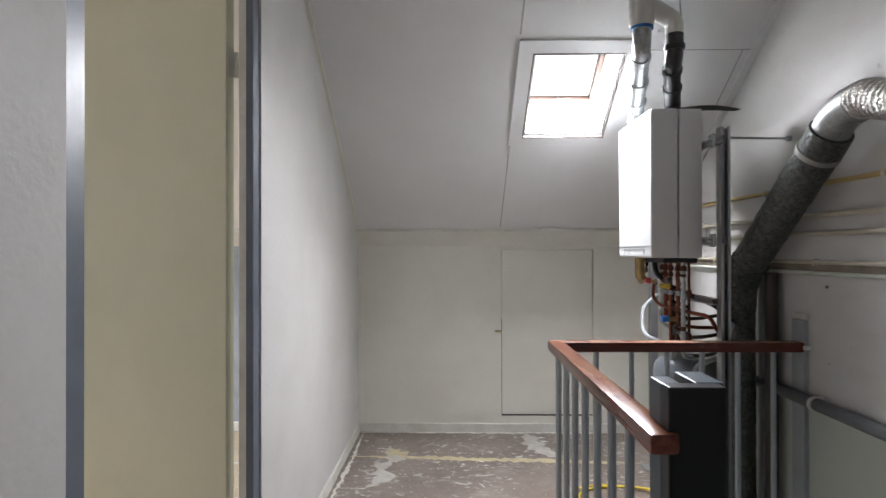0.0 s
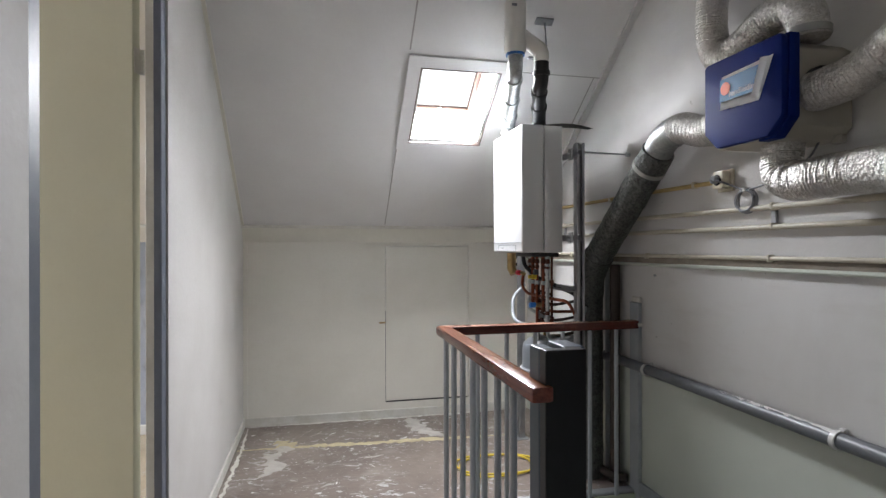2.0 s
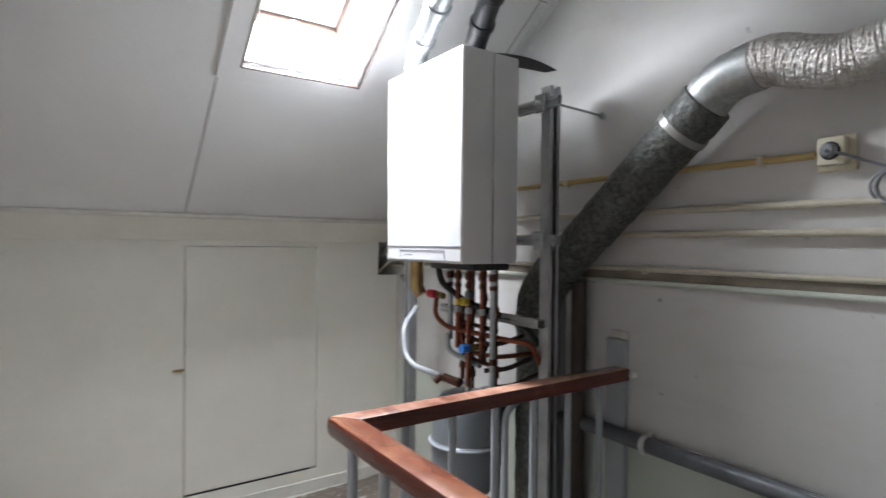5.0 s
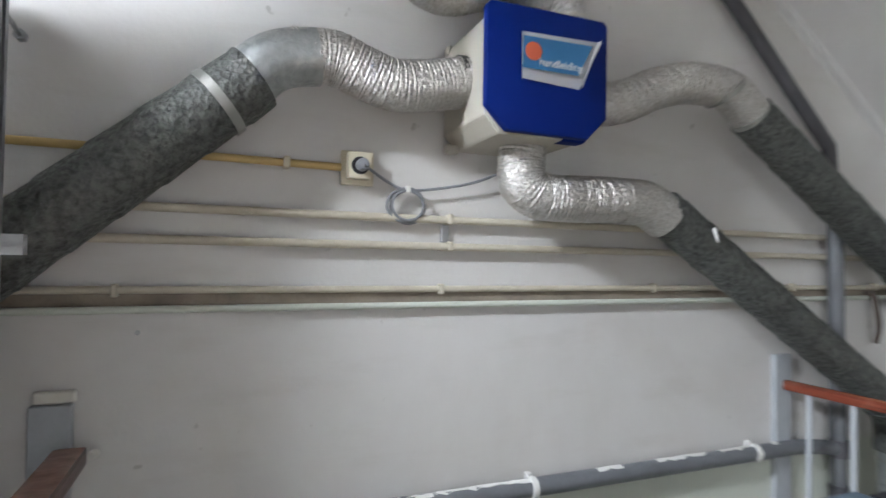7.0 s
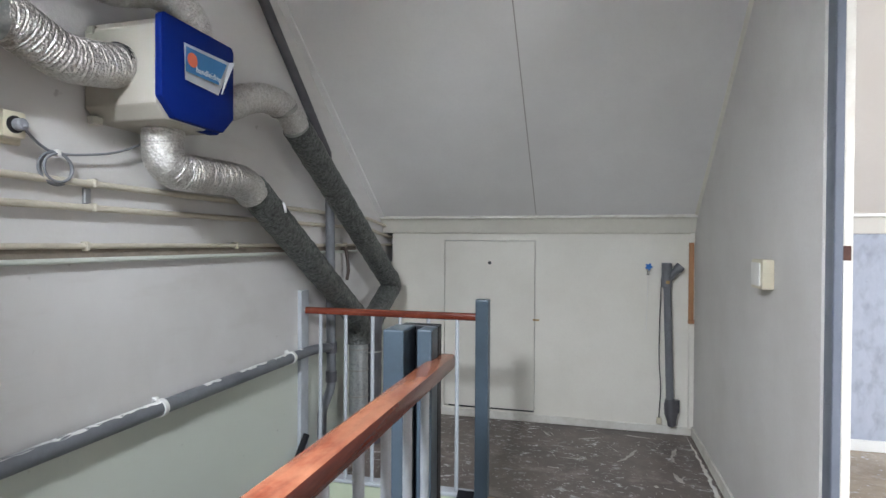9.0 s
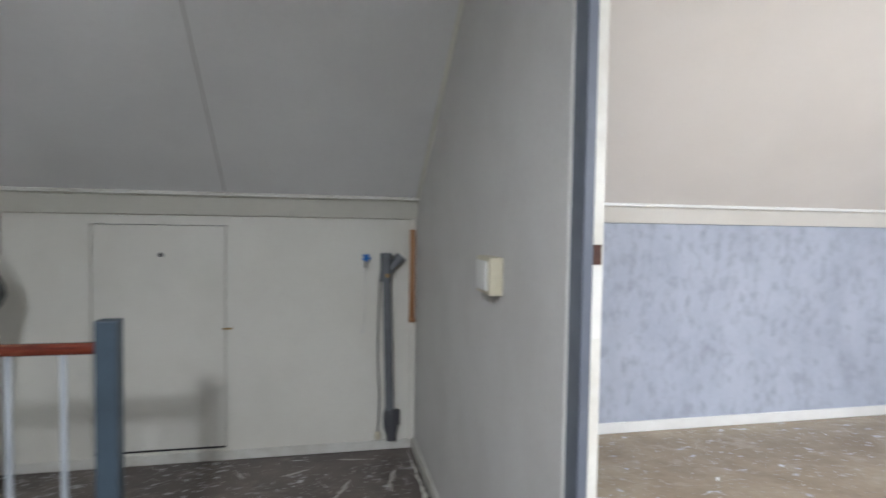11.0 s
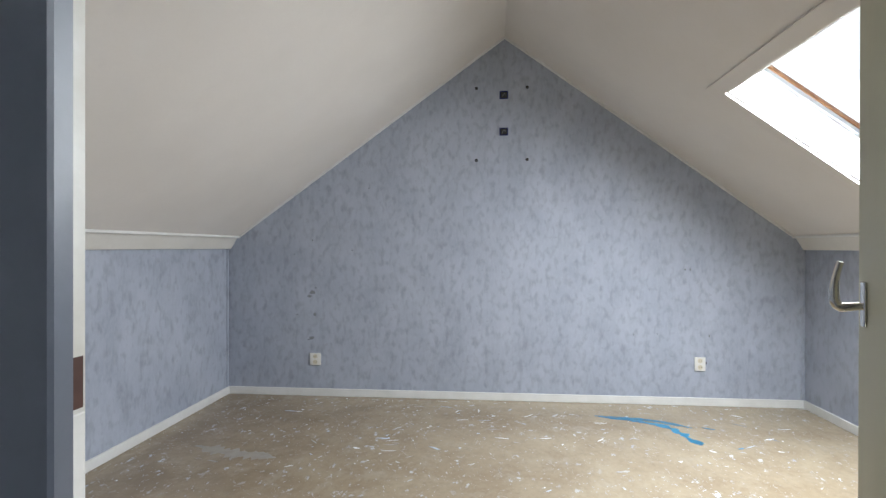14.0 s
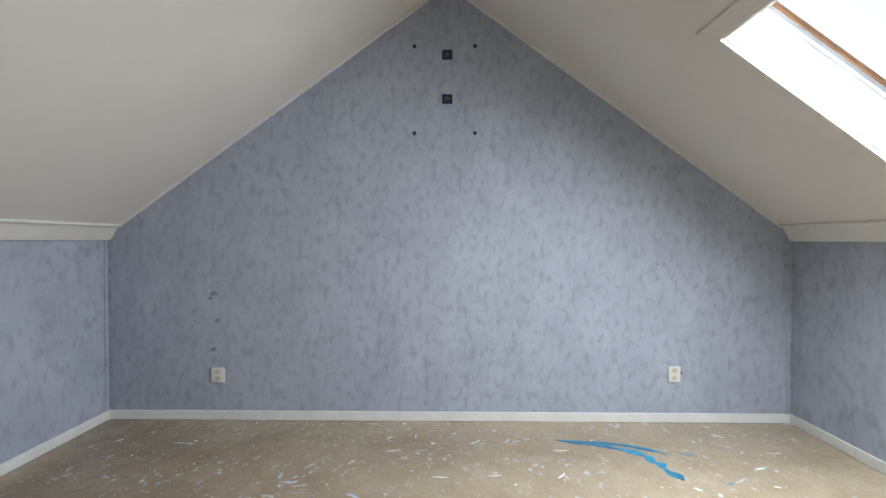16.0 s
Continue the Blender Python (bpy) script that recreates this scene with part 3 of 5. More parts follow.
# beams under the slopes
for x0, x1, mat, tagn in ((PX, WX, M_BEAM, "landing"), (GX, BX, M_BEAMB, "bedroom")):
    setting("beam_" + tagn + "_street", prism([(4.688, 1.283), (4.80, 1.283), (4.80, 1.43), (4.60, 1.425), (4.626, 1.388)], 0, x0, x1, 0.003), mat, "painted eaves beam")
    setting("beam_" + tagn + "_garden", prism([(-0.130, 1.283), (-0.245, 1.283), (-0.245, 1.43), (-0.045, 1.425), (-0.070, 1.388)], 0, x0, x1, 0.003), mat, "painted eaves beam")
    for nm, y0, y1 in (("trim_beam_bead", 4.600, 4.628), ("trim_beam_bead", -0.072, -0.045)):
        setting(nm, box(x0, x1, y0, y1, 1.378, 1.398, 0.004), M_WHITEOLD if x1 > 0 else M_WHITE)

# baseboards
for nm, bx, mat in (
        ("baseboard", (PX, SX0 + 1.0, YA - 0.012, YA, 0.0, 0.060), M_WHITEOLD),
        ("baseboard", (PX, 1.50, YB, YB + 0.012, 0.0, 0.052), M_WHITEOLD),
        ("baseboard", (PX, PX + 0.012, YB + 0.012, DY0 - 0.050, 0.0, 0.065), M_WHITEOLD),
        ("baseboard", (PX, PX + 0.012, DY1 + 0.050, YA - 0.012, 0.0, 0.065), M_WHITEOLD),
        ("baseboard", (GX, GX + 0.014, YB + 0.014, YA - 0.014, 0.0, 0.066), M_WHITE),
        ("baseboard", (GX, BX - 0.014, YA - 0.014, YA, 0.0, 0.066), M_WHITE),
        ("baseboard", (GX, BX - 0.014, YB, YB + 0.014, 0.0, 0.066), M_WHITE),
        ("baseboard", (BX - 0.014, BX, YB, DY0 - 0.08, 0.0, 0.066), M_WHITE),
        ("baseboard", (BX - 0.014, BX, DY1 + 0.08, YA, 0.0, 0.066), M_WHITE)):
    setting(nm, box(*bx, 0.003), mat)
# corner battens
setting("trim_corner_batten", box(PX, PX + 0.030, YB, YB + 0.022, 0.05, 1.283, 0.002), M_KNEE)
setting("trim_corner_batten", box(PX, PX + 0.030, YA - 0.020, YA, 0.06, 1.283, 0.002), M_KNEE)
setting("trim_corner_batten", box(GX + 0.022, GX + 0.045, YB, YB + 0.012, 0.066, 1.283, 0.003), M_PAPER)
setting("trim_corner_batten", box(GX, GX + 0.012, YA - 0.035, YA - 0.012, 0.066, 1.283, 0.003), M_PAPER)

# door frame and the open door
frame_thing = thing("door_frame", PX, DY0, 0, "blue grey door frame with white worn rebates", "door frame", kind="structure")
for nm, y0, y1, s0, s1 in (("jamb", DY0 - 0.045, DY0 + 0.014, DY0, DY0 + 0.014), ("jamb", DY1 - 0.014, DY1 + 0.045, DY1 - 0.014, DY1)):
    a, b = (DY0 - 0.045, DY0 + 0.014) if y0 < 2 else (DY1 - 0.014, DY1 + 0.045)
    part("jamb", box(-0.497, PX - 0.007, a, b, 0, DOOR_H, 0.003), M_BLUE, frame_thing, "blue grey painted jamb")
    a, b = (DY0 - 0.045, DY0) if y0 < 2 else (DY1, DY1 + 0.045)
    part("rebate", box(BX - 0.006, -0.497, a, b, 0, DOOR_H, 0.002), M_WHITEOLD, frame_thing, "worn white painted rebate")
part("head", box(-0.497, PX - 0.007, DY0 + 0.014, DY1 - 0.014, DOOR_H - 0.014, DOOR_H + 0.04, 0.003), M_BLUE, frame_thing, "blue grey painted head")
part("strike", box(-0.521, -0.501, DY0 - 0.012, DY0 + 0.0008, 1.172, 1.213), M_DARKWOOD, frame_thing, "bare dark lock mortise")
part("strike_plate", box(-0.523, -0.501, DY0 - 0.002, DY0 + 0.0016, 1.02, 1.168, 0.001), M_WHITEPL, frame_thing, "overpainted strike plate")
bm = box(BX - 0.012, BX - 0.006, DY0 - 0.11, DY0 - 0.045, 0, DOOR_H + 0.05, 0.002)
box(BX - 0.012, BX - 0.006, DY1 + 0.045, DY1 + 0.11, 0, DOOR_H + 0.05, 0.002, bm)
part("architrave", bm, M_WHITE, frame_thing, "white bedroom architrave")

door = thing("door_bedroom", -0.540, DY1 + 0.008, 0.012, "olive yellow painted flush door standing wide open", "door")
# built shut (along -y from the hinge, landing face towards +x), then swung on its hinge
LW, LT = 0.835, 0.038
D0 = Vector((-0.540, DY1 + 0.008, 0.0))
part("leaf", box(D0.x, D0.x + LT, D0.y - LW, D0.y - 0.004, 0.012, DOOR_H - 0.02, 0.002), M_DOOR, door)
hy = D0.y - LW + 0.050
hx = D0.x + LT
handle = part("handle_plate", box(hx, hx + 0.006, hy - 0.014, hy + 0.014, 1.140, 1.232, 0.002), M_CHROME, door, "worn chrome back plate")
part("lever", tube(smooth_path([(hx, hy, 1.182), (hx + 0.022, hy - 0.004, 1.180), (hx + 0.040, hy - 0.008, 1.178), (hx + 0.050, hy - 0.010, 1.190),
                                (hx + 0.051, hy - 0.010, 1.222), (hx + 0.047, hy - 0.008, 1.250), (hx + 0.041, hy - 0.006, 1.272)], 0.008),
                   lambda s, a: 0.0068 + 0.0035 * math.sin(min(s, 0.12) / 0.12 * math.pi), 14), M_CHROME, handle, "curved worn chrome lever", True)
part("latch_plate", box(D0.x + 0.008, D0.x + 0.030, D0.y - LW - 0.001, D0.y - LW + 0.001, 1.08, 1.24), M_CHROME, door, "steel latch plate")
for z in (0.22, 1.82):
    bm = rod((D0.x - 0.004, D0.y + 0.002, z), (D0.x - 0.004, D0.y + 0.002, z + 0.085), 0.0065, 12)
    box(D0.x + 0.002, D0.x + 0.032, D0.y - 0.0035, D0.y - 0.001, z, z + 0.085, bm=bm)
    part("hinge", bm, M_WHITEOLD, door, "overpainted butt hinge", True)
door.rotation_euler = (0, 0, radians(-109.0))

# ---- roof windows ----


def roof_window(name, x0, x1, y0, y1, depth, bar, label, mat_frame, trim_w):
    z = KZ + SL * (4.625 - y1)
    ob = thing(name, (x0 + x1) / 2, y1, z, label, "roof window", kind="structure")
    t = 0.012
    bm = slab(1, x0, x0 + t, y0, y1, 0.004, depth)
    slab(1, x1 - t, x1, y0, y1, 0.004, depth, bm)
    slab(1, x0 + t, x1 - t, y0, y0 + t, 0.004, depth, bm)
    slab(1, x0 + t, x1 - t, y1 - t, y1, 0.004, depth, bm)
    part("lining", bm, M_SHAFT, ob, "white painted shaft lining")
    bm = slab(1, x0 - trim_w, x0, y0 - trim_w * 0.8, y1 + 0.05, -0.014, 0.0)
    slab(1, x1, x1 + trim_w * 0.5, y0 - trim_w * 0.8, y1 + 0.05, -0.014, 0.0, bm)
    slab(1, x0, x1, y0 - trim_w * 0.8, y0, -0.014, 0.0, bm)
    slab(1, x0, x1, y1, y1 + 0.05, -0.014, 0.0, bm)
    part("trim_board", bm, M_CEIL if x0 > 0 else M_CEILB, ob, "flat painted trim board")
    if x0 > 0:
        e = 0.005
        bm = slab(1, x0 - e, x0, y0 - e, y1 + e, -0.016, -0.002)
        slab(1, x1, x1 + e, y0 - e, y1 + e, -0.016, -0.002, bm)
        slab(1, x0, x1, y0 - e, y0, -0.016, -0.002, bm)
        slab(1, x0, x1, y1, y1 + e, -0.016, -0.002, bm)
        part("seal", bm, mat_frame, ob, "thin brown seam round the shaft")
    a, f = depth - 0.055, bar
    bm = slab(1, x0 + t, x0 + t + f, y0 + t, y1 - t, a, depth - 0.01)
    slab(1, x1 - t - f, x1 - t, y0 + t, y1 - t, a, depth - 0.01, bm)
    slab(1, x0 + t + f, x1 - t - f, y0 + t, y0 + t + f, a, depth - 0.01, bm)
    slab(1, x0 + t + f, x1 - t - f, y1 - t - f * 0.8, y1 - t, a, depth - 0.01, bm)
    part("window_frame", bm, mat_frame, ob, "weathered pine sash")
    if x0 < 0:
        bm = slab(1, x0 + t + f, x0 + t + f + 0.012, y0 + t + f, y1 - t - f, a + 0.02, depth - 0.012)
        slab(1, x1 - t - f - 0.012, x1 - t - f, y0 + t + f, y1 - t - f, a + 0.02, depth - 0.012, bm)
        slab(1, x0 + t + f + 0.012, x1 - t - f - 0.012, y0 + t + f, y0 + t + f + 0.012, a + 0.02, depth - 0.012, bm)
        part("glazing_bead", bm, M_PINE, ob, "orange pine glazing bead")
    g = part("pane", slab(1, x0 + t + f, x1 - t - f, y0 + t + f, y1 - t - f * 0.8, depth - 0.030, depth - 0.026), M_GLASS, ob, "clear glass")
    g.visible_shadow = False
    return ob


wa = roof_window("window_landing", 0.57, 1.003, 3.52, 3.94, 0.30, 0.026, "small roof window with pine sash, shut", M_SASH, 0.075)
wb = roof_window("window_bedroom", -3.40, -2.24, 3.51, 4.45, 0.25, 0.032, "large roof window with white shaft and pine beads", M_BAL, 0.09)
zz = KZ + SL * (4.625 - 3.90)
part("stay", tube([(0.785, 3.90 + NY * 0.245, zz + NZ * 0.245), (0.785, 3.90 + NY * 0.2, zz + NZ * 0.2 - 0.01), (0.785, 3.885 + NY * 0.15, zz + NZ * 0.15)], 0.006, 8), M_WHITEPL, wa, "white window stay", True)

# ---- stairwell ----
LOW = -2.72
setting("floor_below", box(SX0 - 0.9, WX, SY0 - 0.9, EAVE_A, LOW - 0.1, LOW), M_TREAD)
setting("wall_stair_garden", box(SX0, WX - 0.008, SY0 + 0.001, SY0 + 0.03, LOW, -0.004), M_STAIRGREEN, "pale green stairwell wall")
setting("wall_stair_landing", box(SX0 - 0.04, SX0, SY0, EAVE_A, LOW, -0.24), M_STAIRGREEN, "pale green stairwell wall")
setting("wall_stair_end", box(SX0 - 0.04, WX, EAVE_A - 0.05, EAVE_A, LOW, -0.24), M_STAIRGREEN)
setting("trim_stair_edge", box(SX0 - 0.05, SX0 + 0.012, SY0 + 0.93, SY1, -0.20, 0.012, 0.004), M_BAL, "light grey stairwell edging")
setting("trim_stair_edge", box(SX0 + 0.012, WX, SY1, SY1 + 0.05, -0.22, 0.014, 0.004), M_BAL, "light grey stairwell edging")
setting("trim_stair_edge", box(SX0 + 0.10, WX - 0.018, SY0 - 0.03, SY0 + 0.040, -0.003, 0.016, 0.004), M_BAL, "light grey stairwell edging")
setting("wall_stair_panel", box(WX - 0.007, WX - 0.001, SY0, SY1 + 0.6, LOW, 0.0), M_STAIRGREEN, "pale green stairwell wall")
setting("trim_wall_skirt", box(WX - 0.016, WX, SY0 + 0.04, SY1 - 0.012, 0.0, 0.065, 0.003), M_BAL, "light grey skirting over the stairwell")
setting("trim_fascia", box(SX0 + 0.012, WX - 0.008, SY1 - 0.014, SY1 - 0.002, -0.238, -0.002), M_STAIRGREEN, "pale green stairwell fascia")
stairs = thing("stairs", 1.1, 1.5, LOW, "worn grey winding stairs going down", "stairs")
corner = Vector((SX0 + 0.03, SY0 + 0.90))
rise = 0.19
for i in range(4):
    a0, a1 = radians(-90 + i * 22.5 + 0), radians(-90 + (i + 1) * 22.5)
    z = -rise * (i + 1)

    def edge(a):
        d = Vector((math.cos(a), math.sin(a)))
        k = min((WX - 0.02 - corner.x) / max(d.x, 1e-4), (corner.y - SY0 - 0.01) / max(-d.y, 1e-4))
        return corner + d * k
    pts = [corner + Vector((0.02, -0.01)), edge(a0)]
    if i == 1 or (i == 2):
        e = Vector((WX - 0.02, SY0 + 0.01))
        if edge(a0).y < SY0 + 0.02 and edge(a1).x > WX - 0.03 and edge(a1).y > SY0 + 0.02:
            pts.append(e)
    pts.append(edge(a1))
    part("tread", prism([(p.x, p.y) for p in pts], 2, z - 0.035, z), M_TREAD, stairs)
for i in range(9):
    z = -rise * (i + 5)
    y = SY0 + 0.92 + i * 0.225
    part("tread", box(SX0 + 0.03, WX - 0.02, y, y + 0.25, z - 0.035, z, 0.004), M_TREAD, stairs)
    part("riser", box(SX0 + 0.03, WX - 0.02, y + 0.235, y + 0.248, z - rise, z - 0.035), M_STAIRGREEN, stairs)
bm = prism([(SY0 + 0.95, 0.02 - 0.62), (SY0 + 0.95, -1.05), (4.0, LOW), (4.0, LOW + 0.35)], 0, WX - 0.05, WX - 0.02)
part("stringer", bm, M_SLATE, stairs, "slate blue stringer")
solo("wall_handrail", tube([(WX - 0.06, 1.10, 0.235), (WX - 0.06, 1.50, -0.16), (WX - 0.06, 2.2, -0.72), (WX - 0.06, 3.1, -1.4)], 0.017, 12), M_DARKSLATE,
     "dark painted handrail sloping down the stairwell wall", "handrail", smooth=True)
solo("newel_stub", prism([(1.05, -0.30), (1.09, -0.30), (1.09, 0.01), (1.05, 0.03)], 0, 0.70, 0.78, 0.004), M_DARKSLATE, "dark slate newel stub at the stair opening", "newel")
solo("broken_block", prism([(1.03, -0.20), (1.10, -0.20), (1.10, -0.012), (1.06, 0.014), (1.03, 0.004)], 0, 0.60, 0.68, 0.005), M_RAWWOOD,
     "splintered bare wood block under the newel", "wood block")

# ---- balustrades ----


def rail_profile(a, b, w, h, bevel):
    """Handrail of width w and height h with rounded arrises from a to b, level."""
    a, b = Vector(a), Vector(b)
    d = (b - a).normalized()
    s = Vector((-d.y, d.x, 0)) * (w / 2)
    u = Vector((0, 0, h / 2))
    own = bmesh.new()
    ends = []
    n = 16
    for c in (a, b):
        ring = []
        for k in range(n):
            t = 2 * math.pi * k / n
            cs, sn = math.cos(t), math.sin(t)
            f = (abs(cs) ** bevel + abs(sn) ** bevel) ** (-1 / bevel)
            ring.append(own.verts.new(c + s * cs * f + u * sn * f))
        ends.append(ring)
    for k in range(n):
        own.faces.new((ends[0][k], ends[0][(k + 1) % n], ends[1][(k + 1) % n], ends[1][k]))
    own.faces.new(ends[0])
    own.faces.new(ends[1])
    return own


RZ = 0.880
balA = thing("balustrade_corner", 0.60, 2.6, 0, "grey spindle balustrade with worn red brown handrail round the stairwell", "balustrade")
bm = prism([(0.570, 2.000), (0.632, 2.000), (0.632, 3.117), (0.601, 3.148), (0.570, 3.179)], 2, RZ - 0.044, RZ, 0.012)
part("handrail", bm, M_RAIL, balA, "worn varnished red brown handrail", True)
bm = prism([(0.570, 3.179), (0.6325, 3.1170), (1.585, 3.117), (1.585, 3.179)], 2, RZ - 0.043, RZ - 0.001, 0.010)
part("cross_rail", bm, M_RAILX, balA, "varnished red brown handrail", True)
part("rail_bolt", rod((1.575, 3.110, RZ - 0.022), (1.595, 3.106, RZ - 0.022), 0.009, 12), M_WHITEPL, balA, "white bolt cap", True)
for k in range(7):
    y = 3.10 - 0.146 * k
    part("spindle", rod((0.601, y, 0.0), (0.601, y, RZ - 0.03), 0.0115, 12), M_BAL, balA, smooth=True)
for k in range(6):
    x = 0.765 + 0.143 * k
    part("spindle", rod((x, 3.155, 0.012), (x, 3.155, RZ - 0.03), 0.0105, 12), M_BAL, balA, smooth=True)

newel = thing("newel_double", 0.67, 2.07, -0.3, "dark slate gloss double newel post of boxed boards", "newel post")
# low-y board is near black, much darker than the two slate posts
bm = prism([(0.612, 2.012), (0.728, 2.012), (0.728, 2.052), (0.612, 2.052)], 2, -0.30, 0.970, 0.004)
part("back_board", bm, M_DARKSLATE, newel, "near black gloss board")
part("post", box(0.612, 0.656, 2.053, 2.125, -0.30, 0.968, 0.006, seg=2), M_SLATE, newel)
part("post", box(0.682, 0.744, 2.053, 2.165, -0.30, 0.970, 0.006, seg=2), M_SLATE, newel)

balB = thing("balustrade_short", 1.1, 1.05, 0, "short balustrade with red brown rail and pale spindles", "balustrade")
part("handrail", rail_profile((0.695, 1.046, 0.862), (1.590, 1.046, 0.862), 0.036, 0.036, 3), M_RAILSHORT, balB, "varnished red brown handrail", True)
for x in (1.51, 1.37, 1.225, 1.08, 0.935, 0.790):
    part("spindle", rod((x, 1.046, 0.012), (x, 1.046, 0.85), 0.0095, 12), M_BAL, balB, smooth=True)
part("rail_bolt", rod((1.585, 1.046, 0.862), (1.603, 1.046, 0.862), 0.011, 12), M_WHITEPL, balB, "white bolt cap", True)
solo("newel_slim", box(0.634, 0.697, 1.018, 1.076, 0.0, 0.948, 0.006, seg=2), M_SLATE, "slim slate blue newel post beside the stair opening", "newel post")
wp = thing("wall_post", 1.60, 3.19, -0.1, "grey painted board on the wall holding the rail", "wall batten", "wall battens")
part("board", box(1.598, WX, 3.150, 3.228, -0.10, 0.962, 0.003), M_BAL, wp)
part("bracket", box(1.604, WX, 3.145, 3.222, 0.963, 0.990, 0.004), M_WHITEOLD, wp, "chipped filler over a bracket")
wp2 = thing("wall_post", 1.60, 1.05, 0.0, "grey painted board on the wall holding the rail", "wall batten", "wall battens")
part("board", box(1.598, WX, 1.008, 1.086, 0.0, 0.965, 0.003), M_BAL, wp2)

# ---- boiler and its frame ----
boiler = thing("boiler", 1.15, 3.54, 1.212, "white wall hung combi boiler on a steel frame", "boiler")
part("casing", box(1.046, 1.166, 3.312, 3.772, 1.214, 1.868, 0.010, seg=3), M_ENAMEL, boiler, "white front casing", True)
part("back_casing", box(1.169, 1.268, 3.314, 3.770, 1.214, 1.866, 0.004, seg=2), M_ENAMEL, boiler, "white rear casing", True)
bm = box(1.0435, 1.0465, 3.315, 3.769, 1.266, 1.268)
part("seam", bm, M_CABLE, boiler, "fine seam above the flap")
bm = None
for q in ((3.40, 3.68, 1.252, 1.2545), (3.40, 3.4025, 1.228, 1.2525), (3.6775, 3.68, 1.228, 1.2525)):
    bm = box(1.0440, 1.0465, *q, bm=bm)
part("flap_outline", bm, M_CABLE, boiler, "outline of the control flap")
bm = None
for k, w in enumerate((0.012, 0.01, 0.014)):
    bm = box(1.0445, 1.0465, 3.63 - k * 0.018, 3.63 - k * 0.018 + w, 1.236, 1.240, bm=bm)
part("badge", bm, M_CABLE, boiler, "small unreadable badge")
part("connector_plate", box(1.11, 1.26, 3.34, 3.58, 1.192, 1.213, 0.004), M_BLACKPL, boiler, "black plastic underside tray")

fr = thing("strut_stand", 1.30, 3.65, 0, "free standing zinc strut frame that carries the boiler", "steel frame")


def strut(name, x0, x1, y0, y1, z0, z1, open_side):
    """A C-channel along its longest side, with lips, open to x-, x+, y- or y+."""
    d = (x1 - x0, y1 - y0, z1 - z0)
    ax = d.index(max(d))
    t = 0.0025
    if ax == 2:
        if open_side == "y-":
            o = [(x0, y1), (x1, y1), (x1, y0), (x1 - 0.012, y0), (x1 - 0.012, y0 + t), (x1 - t, y0 + t), (x1 - t, y1 - t), (x0 + t, y1 - t), (x0 + t, y0 + t),
                 (x0 + 0.012, y0 + t), (x0 + 0.012, y0), (x0, y0)]
        else:
            o = [(x1, y0), (x1, y1), (x0, y1), (x0, y1 - 0.012), (x0 + t, y1 - 0.012), (x0 + t, y1 - t), (x1 - t, y1 - t), (x1 - t, y0 + t), (x0 + t, y0 + t),
                 (x0 + t, y0 + 0.012), (x0, y0 + 0.012), (x0, y0)]
        return part(name, prism(o, 2, z0, z1), M_STEEL, fr)
    if ax == 1:
        o = [(x1, z0), (x1, z1), (x0, z1), (x0, z1 - 0.012), (x0 + t, z1 - 0.012), (x0 + t, z1 - t), (x1 - t, z1 - t), (x1 - t, z0 + t), (x0 + t, z0 + t),
             (x0 + t, z0 + 0.012), (x0, z0 + 0.012), (x0, z0)]
        return part(name, prism(o, 1, y0, y1), M_STEEL, fr)
    return part(name, box(x0, x1, y0, y1, z0, z1, 0.002), M_STEEL, fr)


strut("post", 1.292, 1.332, 3.196, 3.236, 0, 1.76, "y-")
strut("post", 1.312, 1.352, 4.060, 4.100, 0, 1.76, "x-")
strut("cross_bar", 1.272, 1.291, 3.150, 4.10, 1.688, 1.720, "x-")
strut("cross_bar", 1.272, 1.291, 3.150, 4.10, 1.272, 1.304, "x-")
strut("cross_bar", 1.262, 1.291, 3.210, 3.740, 1.018, 1.046, "x-")
for y, z in ((3.216, 1.704), (3.216, 1.288), (4.08, 1.704)):
    bm = box(1.262, 1.2715, y - 0.02, y + 0.02, z - 0.028, z + 0.028, 0.002)
    rod((1.245, y, z), (1.262, y, z), 0.006, 6, bm)
    part("bracket_plate", bm, M_GALV, fr, "galvanised bracket plate")
for y in (3.216, 4.08):
    part("foot", box(1.27, 1.37, y - 0.05, y + 0.05, 0, 0.006, 0.002), M_STEEL, fr)
bm = rod((1.334, 3.236, 1.722), (1.608, 3.262, 1.722), 0.0045, 8)
rod((1.600, 3.261, 1.722), (1.6195, 3.262, 1.722), 0.012, 6, bm)
part("tie_rod", bm, M_STEEL, fr, "threaded tie rod to the wall")

# flap on the boiler
bm = bmesh.new()
rows = []
for i in range(9):
    t = i / 8
    x = 1.17 + 0.27 * t
    z = 1.872 + 0.018 * math.sin(t * 2.4) - 0.022 * t * t
    w = 0.15 * (1 - 0.62 * t ** 2)
    rows.append([bm.verts.new((x, 3.335 - 0.02 * t, z)), bm.verts.new((x, 3.335 - 0.02 * t + w, z + 0.006))])
for a, b in zip(rows, rows[1:]):
    bm.faces.new((a[0], a[1], b[1], b[0]))
bmesh.ops.solidify(bm, geom=bm.faces[:], thickness=0.004)
solo("rubber_flap", bm, M_BLACKPL, "black rubber sheet lying bent over the boiler top", "rubber sheet", smooth=True)

